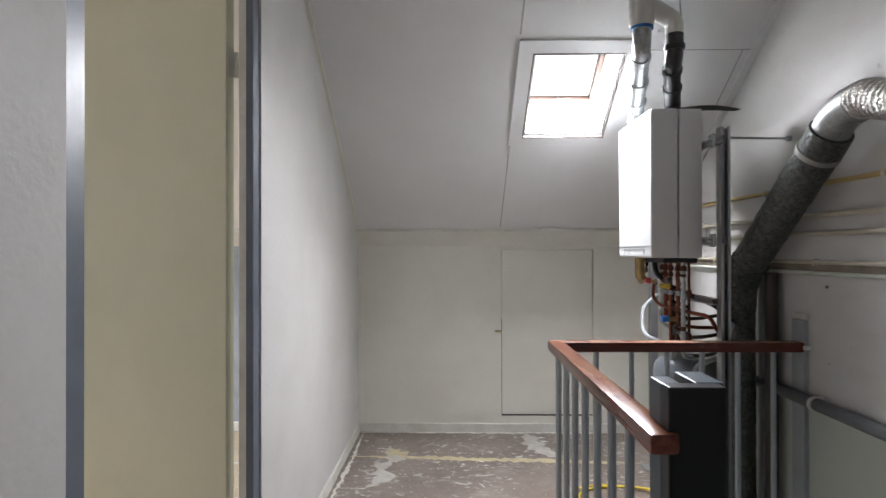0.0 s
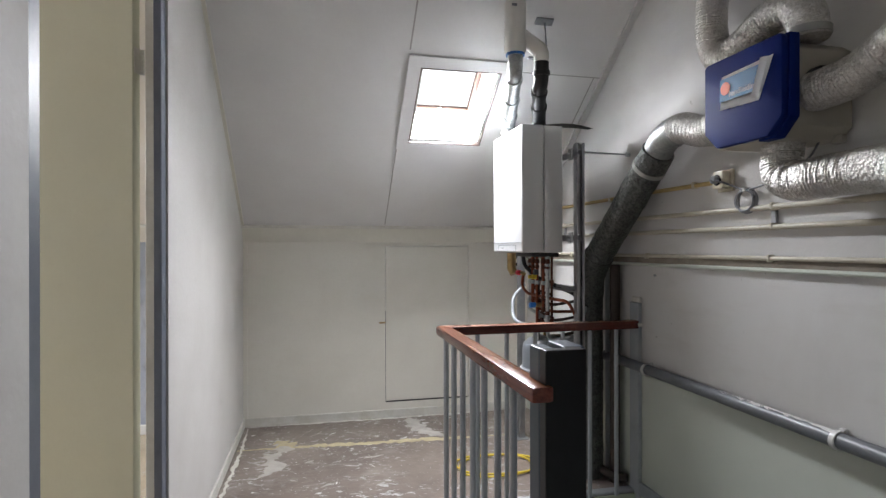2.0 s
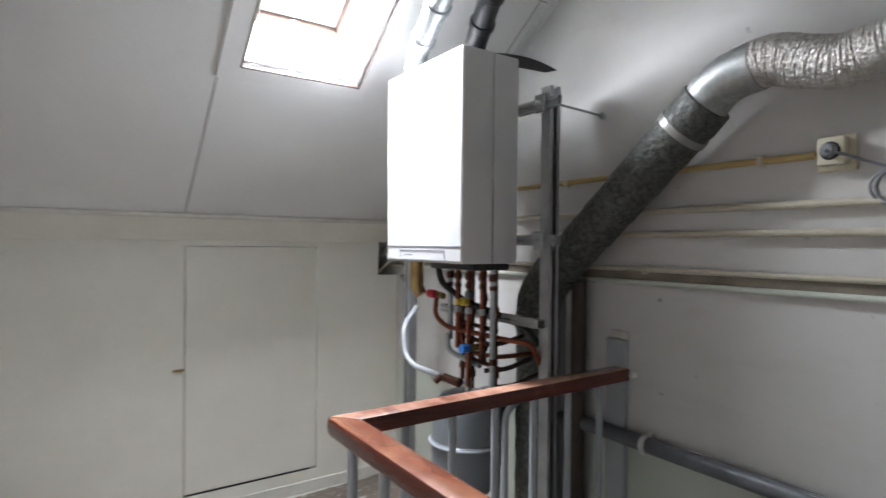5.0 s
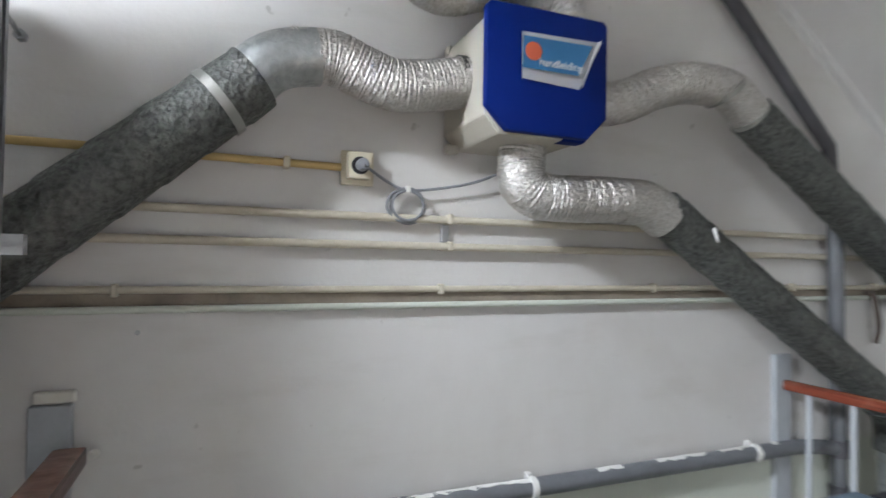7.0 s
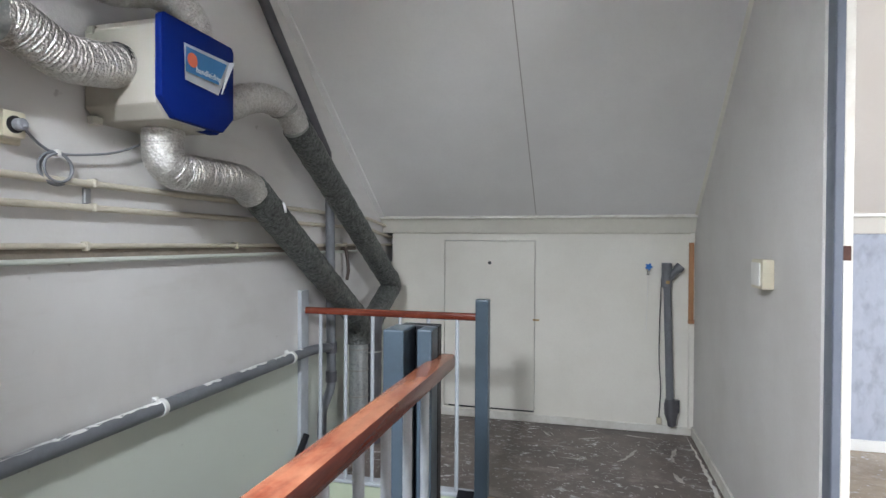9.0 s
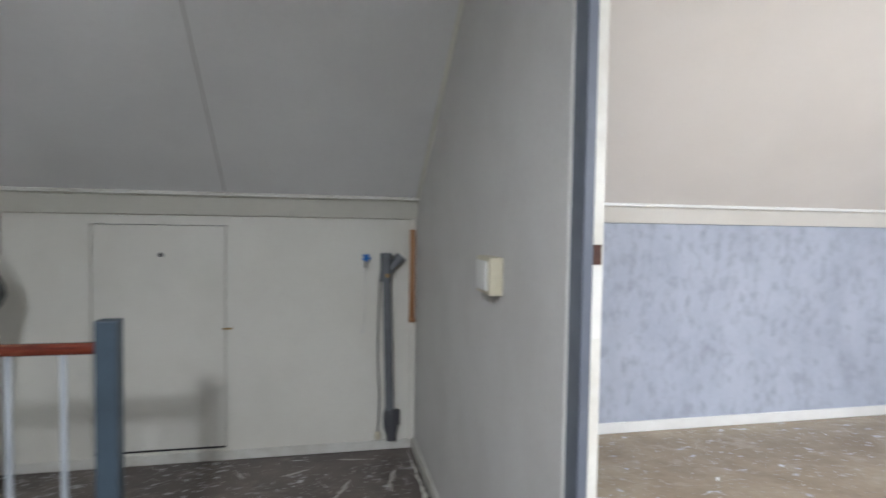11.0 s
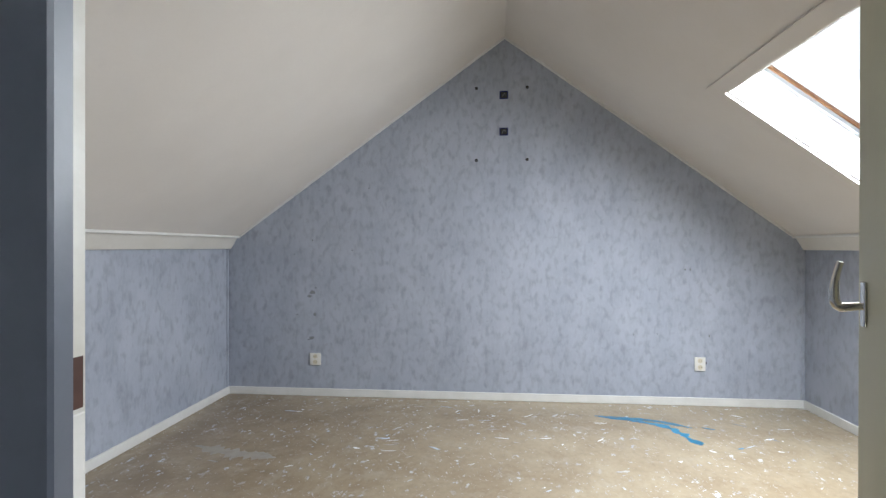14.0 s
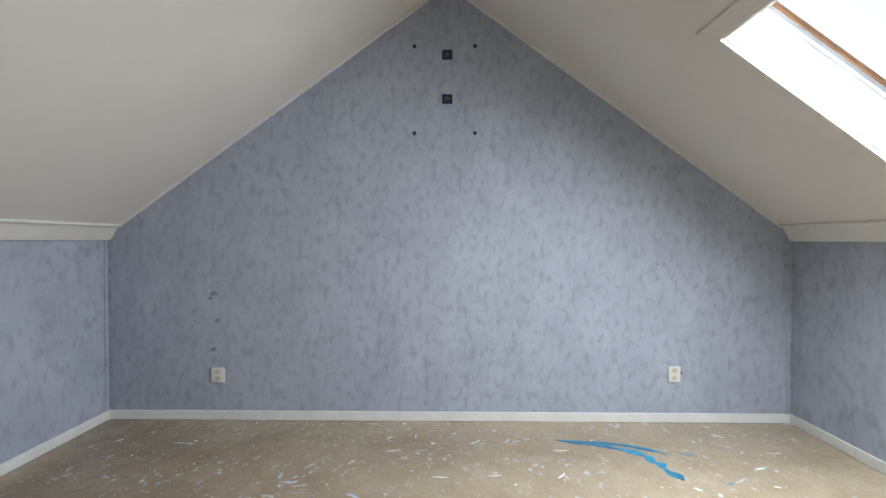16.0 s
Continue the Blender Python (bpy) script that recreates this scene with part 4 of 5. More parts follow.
# flues
flue = thing("flue_manifold", 0.97, 3.20, 2.12, "white plastic twin flue manifold through the roof", "flue pipe")
bm = tube([(0.97, 3.20, 2.175), (0.97, 3.20, 2.19), (0.97, 3.20, 2.52)], lambda s, a: 0.044 if s < 0.001 else 0.052, 24)
part("main_pipe", bm, M_WHITEPL, flue, "white main pipe", True)
bm = tube(rounded([(1.105, 3.20, 2.145), (1.105, 3.20, 2.20), (0.985, 3.20, 2.275)], 0.05), 0.038, 20)
part("branch", bm, M_WHITEPL, flue, "white side branch", True)
part("seal", rod((0.97, 3.20, 2.166), (0.97, 3.20, 2.176), 0.046, 24), M_BLUEKNOB, flue, "blue rubber seal", True)
part("rating_bars", box(0.935, 0.96, 3.1465, 3.1495, 2.385, 2.397), M_CABLE, flue, "unreadable printed mark")


def elbow_pipe(name, pts, r, mat, label, collars):
    ob = thing(name, *pts[0], label, "flue pipe")
    path = rounded(pts, 0.06, 6)
    part("pipe", tube(path, r, 20), mat, ob, smooth=True)
    total = sum((b - a).length for a, b in zip(path, path[1:]))
    for c in collars:
        s = c * total
        for a, b in zip(path, path[1:]):
            if s <= (b - a).length:
                d = (b - a).normalized()
                m = a + d * s
                part("collar", rod(m - d * 0.012, m + d * 0.012, r + 0.006, 20, bevel=0.003), mat, ob, smooth=True)
                break
            s -= (b - a).length
    return ob


elbow_pipe("flue_silver", [(1.10, 3.66, 1.868), (1.10, 3.66, 1.945), (1.02, 3.38, 2.035), (0.97, 3.20, 2.10), (0.97, 3.20, 2.17)], 0.037, M_GALV,
           "silver exhaust pipe with elbows above the boiler", (0.04, 0.24, 0.5, 0.78))
elbow_pipe("flue_black", [(1.20, 3.46, 1.868), (1.20, 3.46, 1.93), (1.125, 3.28, 2.02), (1.105, 3.20, 2.06), (1.105, 3.20, 2.16)], 0.036, M_BLACKPL,
           "black plastic air intake pipe with elbows", (0.05, 0.35, 0.6, 0.85))
hg = thing("ceiling_hanger", 1.16, 3.24, 2.3, "steel hanger plate and rod under the slope", "pipe hanger")
part("plate", slab(1, 1.10, 1.19, 3.245, 3.275, -0.010, 0.0), M_STEEL, hg)
part("rod", rod((1.150, 3.235, 2.175), (1.150, 3.262, 2.372), 0.004, 8), M_STEEL, hg)
part("clip", box(1.05, 1.155, 3.225, 3.24, 2.168, 2.180, 0.002), M_STEEL, hg)

# pipework under the boiler
pw = thing("boiler_pipework", 1.2, 3.6, 0.6, "tangle of copper pipes, valves and fittings under the boiler", "pipework")


def pipe(pts, r, mat, r_bend=0.03, label="", name="pipe"):
    return part(name, tube(rounded(pts, r_bend), r, 10), mat, pw, label, True)


def nut(x, y, z, r=0.014, h=0.018, mat=None, label=""):
    bm = rod((x, y, z - h / 2), (x, y, z + h / 2), r, 6)
    rod((x, y, z + h / 2), (x, y, z + h / 2 + 0.006), r * 0.8, 10, bm)
    return part("nut", bm, mat or M_OLDCOPPER, pw, label)


rows = [(1.20, 3.350, M_GALV, 0.010, 0.86), (1.20, 3.405, M_COPPER, 0.008, 0.90), (1.19, 3.465, M_COPPER, 0.008, 0.80), (1.19, 3.525, M_COPPER, 0.0095, 0.92),
        (1.20, 3.585, M_GALV, 0.010, 0.94)]
for x, y, mt, r, zl in rows:
    pipe([(x, y, 1.21), (x, y, zl)], r, mt)
    nut(x, y, 1.165)
    nut(x, y, 1.135, 0.012, 0.014)
    nut(x, y, 1.05, 0.013, 0.014, M_GALV)
pipe([(1.20, 3.350, 0.86), (1.20, 3.350, 0.78), (1.26, 3.42, 0.76), (1.40, 3.50, 0.76)], 0.010, M_GALV)
pipe([(1.18, 3.640, 1.10), (1.17, 3.640, 1.02), (1.18, 3.58, 0.985), (1.22, 3.30, 0.975), (1.26, 3.235, 0.97), (1.30, 3.236, 0.90)], 0.0085, M_COPPER, label="bright copper pipe")
pipe([(1.19, 3.585, 0.96), (1.19, 3.585, 0.90), (1.22, 3.50, 0.875), (1.22, 3.44, 0.87)], 0.010, M_GALV)
pipe([(1.20, 3.525, 0.98), (1.20, 3.50, 0.91), (1.26, 3.40, 0.90), (1.40, 3.38, 0.90)], 0.008, M_COPPER)
for z, y0 in ((0.93, 3.47), (0.85, 3.44), (0.80, 3.41), (0.765, 3.45)):
    pipe([(1.24, y0, z), (1.30, y0 - 0.04, z + 0.005), (1.47, y0 - 0.02, z + 0.03)], 0.008, M_DARKBROWN)
pipe([(1.17, 3.62, 1.20), (1.17, 3.60, 1.14), (1.20, 3.50, 1.08), (1.24, 3.40, 1.05), (1.35, 3.36, 1.0), (1.44, 3.38, 0.92)], 0.011, M_BLACKPL, label="black insulated pipe")
part("fill_valve", rod((1.14, 3.590, 1.10), (1.14, 3.632, 1.10), 0.015, 12, bevel=0.003), M_RED, pw, "red pressure relief knob", True)
part("valve_body", rod((1.15, 3.555, 1.095), (1.15, 3.59, 1.10), 0.011, 10), M_BRASS, pw, "brass valve body", True)
bm = box(1.16, 1.188, 3.455, 3.482, 1.070, 1.096, 0.005)
rod((1.142, 3.468, 1.083), (1.16, 3.468, 1.083), 0.010, 10, bm)
part("gas_valve", bm, M_YELLOW, pw, "yellow gas valve")
part("dial", rod((1.155, 3.425, 1.11), (1.175, 3.425, 1.11), 0.015, 18), M_PVCDARK, pw, "small round pressure dial", True)
part("stopcock_knob", rod((1.135, 3.430, 0.935), (1.165, 3.430, 0.935), 0.0145, 8), M_BLUEKNOB, pw, "blue stopcock knob")
part("stopcock_body", rod((1.165, 3.430, 0.935), (1.21, 3.430, 0.935), 0.012, 10), M_BRASS, pw, "brass stopcock", True)
pipe([(1.20, 3.475, 0.90), (1.20, 3.475, 0.74)], 0.010, M_GALV)
for y, z in ((3.405, 0.97), (3.405, 0.91), (3.525, 1.02), (3.465, 0.95), (3.465, 0.84), (3.350, 0.90)):
    nut(1.20, y, z, 0.012, 0.02)
part("trap", tube([(1.13, 3.70, 1.21), (1.13, 3.70, 1.12), (1.14, 3.685, 1.09)], lambda s, a: 0.026 - 0.06 * max(0, s - 0.08), 14), M_BRASS, pw, "tapered brown condensate trap", True)
pipe([(1.34, 4.04, 1.00), (1.24, 3.98, 0.93), (1.22, 3.93, 0.82), (1.22, 3.86, 0.79), (1.22, 3.66, 0.790), (1.26, 3.55, 0.782)], 0.0105, M_HOSE, 0.04, "pale grey drain hose", "hose")
bm = rod((1.215, 3.64, 0.790), (1.225, 3.56, 0.784), 0.016, 10)
rod((1.215, 3.655, 0.794), (1.190, 3.665, 0.770), 0.012, 10, bm)
part("hose_fitting", bm, M_OLDCOPPER, pw, "brown hose fitting", True)
for y, z0, z1, r in ((3.375, 1.21, 0.80, 0.006), (3.435, 1.21, 0.88, 0.0075), (3.50, 1.21, 0.78, 0.007), (3.555, 1.08, 0.80, 0.008)):
    pipe([(1.235, y, z0), (1.235, y, z1)], r, M_OLDCOPPER)
    nut(1.235, y, (z0 + z1) / 2 + 0.05, 0.012, 0.02)
    nut(1.235, y, z1 + 0.05, 0.013, 0.02)
for y0, y1, z in ((3.56, 3.36, 1.005), (3.52, 3.38, 0.955), (3.50, 3.34, 0.885)):
    pipe([(1.225, y0, z), (1.225, y1, z - 0.01)], 0.0075, M_OLDCOPPER)
pipe([(1.36, 4.20, 1.13), (1.36, 4.14, 1.08), (1.30, 3.95, 1.07)], 0.011, M_DARKBROWN)

vessel = thing("expansion_vessel", 1.30, 3.62, 0.36, "grey round expansion vessel hanging below the boiler", "expansion vessel")
bm = bmesh.new()
prof = [(0.0, 0.360), (0.05, 0.362), (0.095, 0.376), (0.12, 0.405), (0.127, 0.44), (0.127, 0.545), (0.132, 0.549), (0.132, 0.561), (0.127, 0.565), (0.127, 0.66), (0.12, 0.695), (0.09, 0.725), (0.04, 0.74), (0.0, 0.742)]
rings = [[bm.verts.new((1.30 + r * math.cos(2 * math.pi * k / 32), 3.62 + r * math.sin(2 * math.pi * k / 32), z)) for k in range(32)] for r, z in prof[1:-1]]
for a, b in zip(rings, rings[1:]):
    for k in range(32):
        bm.faces.new((a[k], a[(k + 1) % 32], b[(k + 1) % 32], b[k]))
bm.faces.new(rings[0])
bm.faces.new(rings[-1])
part("shell", bm, M_TANK, vessel, "grey pressed steel shell", True)
part("clamp_band", tube([(1.30 + 0.134 * math.cos(t), 3.62 + 0.134 * math.sin(t), 0.555) for t in [2 * math.pi * k / 32 for k in range(33)]], 0.005, 8), M_BAL, vessel, "pale crimp seam", True)
part("nipple", rod((1.30, 3.62, 0.742), (1.30, 3.60, 0.80), 0.009, 10), M_BRASS, vessel, smooth=True)
bm = box(1.41, 1.452, 3.56, 3.68, 0.45, 0.72, 0.002)
box(1.443, 1.452, 3.60, 3.64, 0.0, 0.70, bm=bm)
part("bracket", bm, M_STEEL, vessel)

# upright pipes round the corner
for nm, pts, r, mt, lb in (
        ("standing_pipe", [(1.575, 3.33, 0.0), (1.575, 3.33, 1.15)], 0.026, M_DARKBROWN, "dark brown standing pipe against the wall"),
        ("standing_pipe", [(1.585, 3.42, 0.0), (1.585, 3.42, 1.12)], 0.015, M_HOSE, "thin grey standing pipe against the wall"),
        ("standing_pipe", [(1.24, 3.33, 0.0), (1.24, 3.33, 0.74), (1.40, 3.38, 0.78)], 0.011, M_HOSE, "pale grey riser beside the vessel"),
        ("standing_pipe", [(1.36, 3.28, 0.0), (1.36, 3.28, 0.88), (1.42, 3.36, 0.92)], 0.011, M_HOSE, "pale grey riser beside the frame")):
    solo(nm, tube(rounded(pts, 0.04), r, 14), mt, lb, "pipe", "standing pipes", smooth=True)
solo("floor_pipes", tube(rounded([(1.60, 3.25, 0.045), (1.54, 3.30, 0.045), (1.52, 3.60, 0.045), (1.50, 4.1, 0.045)], 0.05), 0.022, 10), M_DARKBROWN,
     "dark pipe along the floor by the wall", "pipe", smooth=True)

# yellow cable on the floor
pts = []
for k in range(90):
    t = k / 89
    a = t * 2 * math.pi * 2.3
    rr = 0.20 + 0.02 * math.sin(a * 1.7)
    pts.append((1.02 + rr * math.cos(a) * 1.15, 3.66 + rr * math.sin(a) * 0.75, 0.007 + 0.010 * t + 0.004 * math.sin(a * 3)))
solo("cable_coil", tube(pts, 0.0055, 8), M_YELLOW, "yellow cable lying in loose loops on the floor", "cable", smooth=True)

# ---- ducts on the services wall ----
DX, DX2 = 1.485, 1.465


def duct(name, x, y, z, label):
    return thing(name, x, y, z, label, "ventilation duct", "ventilation ducts")


dA = duct("duct_street", DX, 3.485, 0, "insulated green grey duct rising from the floor to the fan unit")
part("riser", wrapped([(DX, 3.445, 0.0), (DX, 3.445, 0.98)], 0.072), M_DUCT, dA, "insulated riser", True)
part("elbow", wrapped(rounded([(DX, 3.445, 0.97), (DX, 3.438, 1.095), (DX, 3.335, 1.199)], 0.12, 8), 0.076), M_DUCT, dA, "insulated elbow", True)
part("slope_duct", wrapped([(DX, 3.345, 1.190), (DX, 2.812, 1.657)], 0.070), M_DUCT, dA, "insulated sloping duct", True)
for y, z in ((2.880, 1.597),):
    part("band", rod((DX, y + 0.009, z - 0.008), (DX, y - 0.006, z + 0.005), 0.0758, 24), M_BAND, dA, "tape band", True)
bm = tube(rounded([(DX, 2.840, 1.633), (DX, 2.772, 1.706), (DX, 2.68, 1.722)], 0.07, 8), 0.063, 22)
part("metal_elbow", bm, M_GALV, dA, "bright metal elbow", True)
part("flex_hose", flex([(DX, 2.735, 1.715), (DX, 2.645, 1.724), (DX, 2.575, 1.702), (DX, 2.505, 1.682), (DX, 2.43, 1.690), (DX, 2.315, 1.715)], 0.061), M_FLEX, dA, "crinkled aluminium hose", True)

dB = duct("duct_low", DX, 0.53, 0, "insulated duct from the fan's underside down to the floor")
part("flex_hose", flex([(1.488, 2.155, 1.572), (1.488, 2.160, 1.522), (1.484, 2.150, 1.470), (1.478, 2.095, 1.441), (DX2, 2.010, 1.441), (DX2, 1.849, 1.444)], 0.062), M_FLEX, dB, "crinkled aluminium hose", True)
bm = tube(rounded([(DX2, 1.868, 1.443), (DX2, 1.773, 1.443), (DX2, 1.706, 1.401)], 0.06, 6), 0.064, 22)
part("metal_elbow", bm, M_FLEX, dB, "foil taped elbow", True)
part("slope_duct", wrapped([(DX2, 1.720, 1.424), (DX2, 0.711, 0.798)], 0.062), M_DUCT, dB, "insulated sloping duct", True)
part("elbow", wrapped(rounded([(DX2, 0.744, 0.820), (DX2, 0.663, 0.760), (DX2, 0.663, 0.632)], 0.05, 6), 0.066), M_DUCT, dB, "insulated elbow", True)
part("riser", rod((DX2, 0.663, 0.000), (DX2, 0.663, 0.651), 0.055, 24), M_GALV, dB, "galvanised riser", True)
for z in (0.16, 0.33, 0.48, 0.60):
    part("band", rod((DX2, 0.663, z - 0.005), (DX2, 0.663, z + 0.005), 0.0585, 24), M_BAND, dB, "bright clamp band", True)
part("patch", rod((DX2 - 0.058, 1.582, 1.355), (DX2 - 0.064, 1.577, 1.357), 0.022, 16), M_PAPERW, dB, "white sticker")

dC = duct("duct_garden", DX, 0.35, 0, "insulated duct from the fan's side down along the slope")
part("flex_hose", flex([(DX2, 2.060, 1.695), (DX2, 1.982, 1.696), (DX2, 1.868, 1.713), (DX2, 1.735, 1.770), (DX2, 1.630, 1.798), (DX2, 1.525, 1.801)], 0.058), M_FLEX, dC, "crinkled aluminium hose", True)
bm = tube(rounded([(DX2, 1.544, 1.805), (DX2, 1.458, 1.798), (DX2, 1.349, 1.713)], 0.06, 6), 0.058, 22)
part("metal_elbow", bm, M_FLEX, dC, "foil taped elbow", True)
for y, z in ((1.487, 1.789), (1.368, 1.727)):
    part("clamp", rod((DX2, y + 0.006, z + 0.006), (DX2, y - 0.006, z - 0.006), 0.063, 24), M_BAND, dC, "hose clamp", True)
part("slope_duct", wrapped([(DX2, 1.373, 1.732), (DX2 - 0.01, 0.173, 0.960)], 0.064), M_DUCT, dC, "insulated sloping duct", True)
part("elbow", wrapped([(DX2 - 0.01, 0.206, 0.989), (DX2 - 0.01, 0.139, 0.922), (DX2 - 0.005, 0.239, 0.865), (DX2, 0.439, 0.746)], 0.065), M_DUCT, dC, "insulated mitred elbow", True)
part("riser", wrapped([(DX2 - 0.01, 0.454, 0.784), (DX2 - 0.01, 0.489, 0.689), (DX2 - 0.01, 0.489, 0.000)], 0.060), M_PVCDARK, dC, "dark riser", True)
part("band", rod((DX2 - 0.01, 0.489, 0.551), (DX2 - 0.01, 0.489, 0.560), 0.066, 24), M_BAND, dC, "bright clamp band", True)

dD = duct("hose_loop", DX, 2.1, 1.87, "crinkled aluminium hose looping up from the fan's top")
part("flex_hose", flex([(DX - 0.02, 2.04, 1.855), (DX - 0.02, 2.05, 1.93), (DX, 2.11, 1.985), (DX, 2.20, 1.99), (DX, 2.29, 1.955), (DX, 2.38, 1.93), (DX, 2.455, 1.96), (DX, 2.48, 2.05), (DX, 2.47, 2.20), (DX, 2.44, 2.36), (DX, 2.42, 2.75)], 0.057), M_FLEX, dD, smooth=True)
part("collar", rod((DX - 0.02, 2.04, 1.866), (DX - 0.02, 2.04, 1.888), 0.060, 24), M_BAND, dD, "taped collar", True)

# fan unit
fan = thing("fan_unit", 1.50, 2.18, 1.55, "heat recovery fan with blue front and beige body", "ventilation unit")
body = [(2.026, 1.600), (2.060, 1.564), (2.288, 1.564), (2.326, 1.604), (2.326, 1.826), (2.300, 1.852), (2.056, 1.852), (2.026, 1.826)]
part("body", prism(body, 0, 1.362, 1.612, 0.007), M_EPP, fan, "beige moulded body")
cov = [(2.008, 1.620), (2.062, 1.567), (2.276, 1.568), (2.332, 1.622), (2.332, 1.847), (2.322, 1.858), (2.018, 1.858), (2.008, 1.847)]
part("cover", prism(cov, 0, 1.338, 1.362, 0.006), M_FANBLUE, fan, "royal blue plastic front cover", True)
rim = [(2.004, 1.616), (2.056, 1.562), (2.120, 1.562), (2.120, 1.860), (2.004, 1.860)]
part("cover_rim", prism(rim, 0, 1.362, 1.398, 0.004), M_FANBLUE, fan, "royal blue cover rim", True)
bm = bmesh.new()
poly = [(2.246, 1.797), (2.030, 1.801), (2.090, 1.682), (2.247, 1.688)]
a = [bm.verts.new((1.3362 - 0.005 * (i % 2), y, z)) for i, (y, z) in enumerate(poly)]
bm.faces.new(a)
bmesh.ops.solidify(bm, geom=bm.faces[:], thickness=0.002)
leaf = part("booklet", bm, M_PAPERW, fan, "white instruction booklet stuck on the cover")
bm = bmesh.new()
a = [bm.verts.new((1.3288, y, z)) for y, z in ((2.246, 1.785), (2.058, 1.788), (2.098, 1.712), (2.247, 1.712))]
bm.faces.new(a)
part("print", bm, M_PRINT, leaf, "blue printed panel")
part("logo", rod((1.3282, 2.220, 1.752), (1.3265, 2.220, 1.752), 0.021, 20), M_PRINTR, leaf, "orange printed disc")
bm = bmesh.new()
rows = []
for i in range(7):
    t = i / 6
    out, back = 0.024 * math.sin(t * 1.5), -0.012 * t * t
    rows.append([bm.verts.new((1.3285 - out, 2.046 - back * 0.4, 1.800 - 0.006 * t)), bm.verts.new((1.3285 - out * 0.55, 2.088 - back, 1.684 + 0.004 * t))])
for a, b in zip(rows, rows[1:]):
    bm.faces.new((a[0], a[1], b[1], b[0]))
bmesh.ops.solidify(bm, geom=bm.faces[:], thickness=0.0008)
part("curled_page", bm, M_PAPERW, leaf, "page curling away from the booklet", True)
txt = bpy.data.curves.new("title", "FONT")
txt.body = "handleiding"
txt.size = 0.026
txt.extrude = 0.0003
tmp = new("title_tmp", txt)
dg = bpy.context.evaluated_depsgraph_get()
me = bpy.data.meshes.new_from_object(tmp.evaluated_get(dg))
bpy.data.objects.remove(tmp)
me.transform(Matrix(((0, 0, -1, 0), (-1, 0, 0, 0), (0, 1, 0, 0), (0, 0, 0, 1))))
me.transform(Matrix.Translation(Vector((1.3274, 2.205, 1.722)) - fan.location))
me.materials.clear()
me.materials.append(M_PAPERW)
title = new("title", me)
title.parent = leaf
for y, z in ((2.312, 1.568), (2.05, 1.568), (2.312, 1.828)):
    part("clip", box(1.575, 1.600, y - 0.018, y + 0.018, z - 0.014, z + 0.010, 0.003), M_EPP, fan, "moulded fixing lug")
for q in ((1.49, 2.330, 1.715), (1.49, 2.026, 1.71)):
    part("spigot", rod((q[0], q[1] - 0.014, q[2]), (q[0], q[1] + 0.014, q[2]), 0.063, 24), M_BLACKPL, fan, "black spigot ring", True)

# ---- pipes along the services wall ----


def run(name, pts, r, mat, label, group="", r_bend=0.04, seg=12):
    return solo(name, tube(rounded(pts, r_bend), r, seg), mat, label, "pipe", group, smooth=True)


run("heating_pipe", [(1.597, -0.35, 1.300), (1.597, 0.2, 1.372), (1.597, 0.9, 1.378), (1.597, 4.52, 1.384), (1.565, 4.86, 1.17)], 0.0105, M_CREAMPIPE, "cream painted pipe along the wall", "heating pipes")
run("heating_pipe", [(1.597, -0.35, 1.240), (1.597, 0.2, 1.302), (1.597, 0.9, 1.308), (1.597, 4.48, 1.312), (1.54, 4.86, 1.08)], 0.0105, M_CREAMPIPE, "cream painted pipe along the wall", "heating pipes")
pr = thing("pipe_channel", 1.60, 2.3, 1.155, "twin painted pipes with a dirty brown gap between", "pipe")
part("upper_pipe", tube([(1.603, -0.35, 1.196), (1.603, 4.74, 1.201)], 0.0085, 10), M_CREAMPIPE, pr, smooth=True)
part("lower_pipe", tube([(1.603, 0.38, 1.158), (1.603, 4.74, 1.155)], 0.0085, 10), M_PIPEWALL, pr, smooth=True)
part("gap_strip", box(1.610, 1.6185, 0.38, 4.70, 1.160, 1.198), M_RUST, pr, "dusty brown strip")
for y in (0.55, 1.0, 1.62, 2.33, 3.08, 3.9):
    part("clip", box(1.592, 1.618, y - 0.007, y + 0.007, 1.184, 1.212, 0.003), M_CREAMPIPE, pr)
for y in (0.50, 2.31, 4.0):
    c = thing("pipe_clip", 1.6, y, 1.29, "cream double pipe clip on the wall", "pipe clip", "pipe clips")
    part("saddle", box(1.585, 1.6185, y - 0.008, y + 0.008, 1.368, 1.396, 0.004), M_CREAMPIPE, c)
    part("saddle", box(1.585, 1.6185, y - 0.008, y + 0.008, 1.298, 1.324, 0.004), M_CREAMPIPE, c)
    part("screw_plate", box(1.606, 1.6185, y - 0.002, y + 0.020, 1.322, 1.368, 0.002), M_STEEL, c)
run("conduit", [(1.603, 4.74, 1.500), (1.603, 3.2, 1.505), (1.603, 2.60, 1.500)], 0.0095, M_YELLOWED, "yellowed electrical conduit running to the socket")
for y in (2.73, 3.42):
    solo("conduit_clip", box(1.590, 1.6185, y - 0.008, y + 0.008, 1.488, 1.516, 0.003), M_CREAMPL, "small plastic clip holding the conduit", "pipe clip", "conduit clips")
so = thing("wall_socket", 1.60, 2.56, 1.47, "cream surface socket with a grey plug in it", "wall socket")
part("base_board", box(1.607, 1.6185, 2.516, 2.598, 1.458, 1.544, 0.002), M_CREAMPL, so, "yellowed backing plate")
part("housing", box(1.572, 1.607, 2.528, 2.588, 1.470, 1.538, 0.009, seg=2), M_CREAMPL, so, smooth=True)
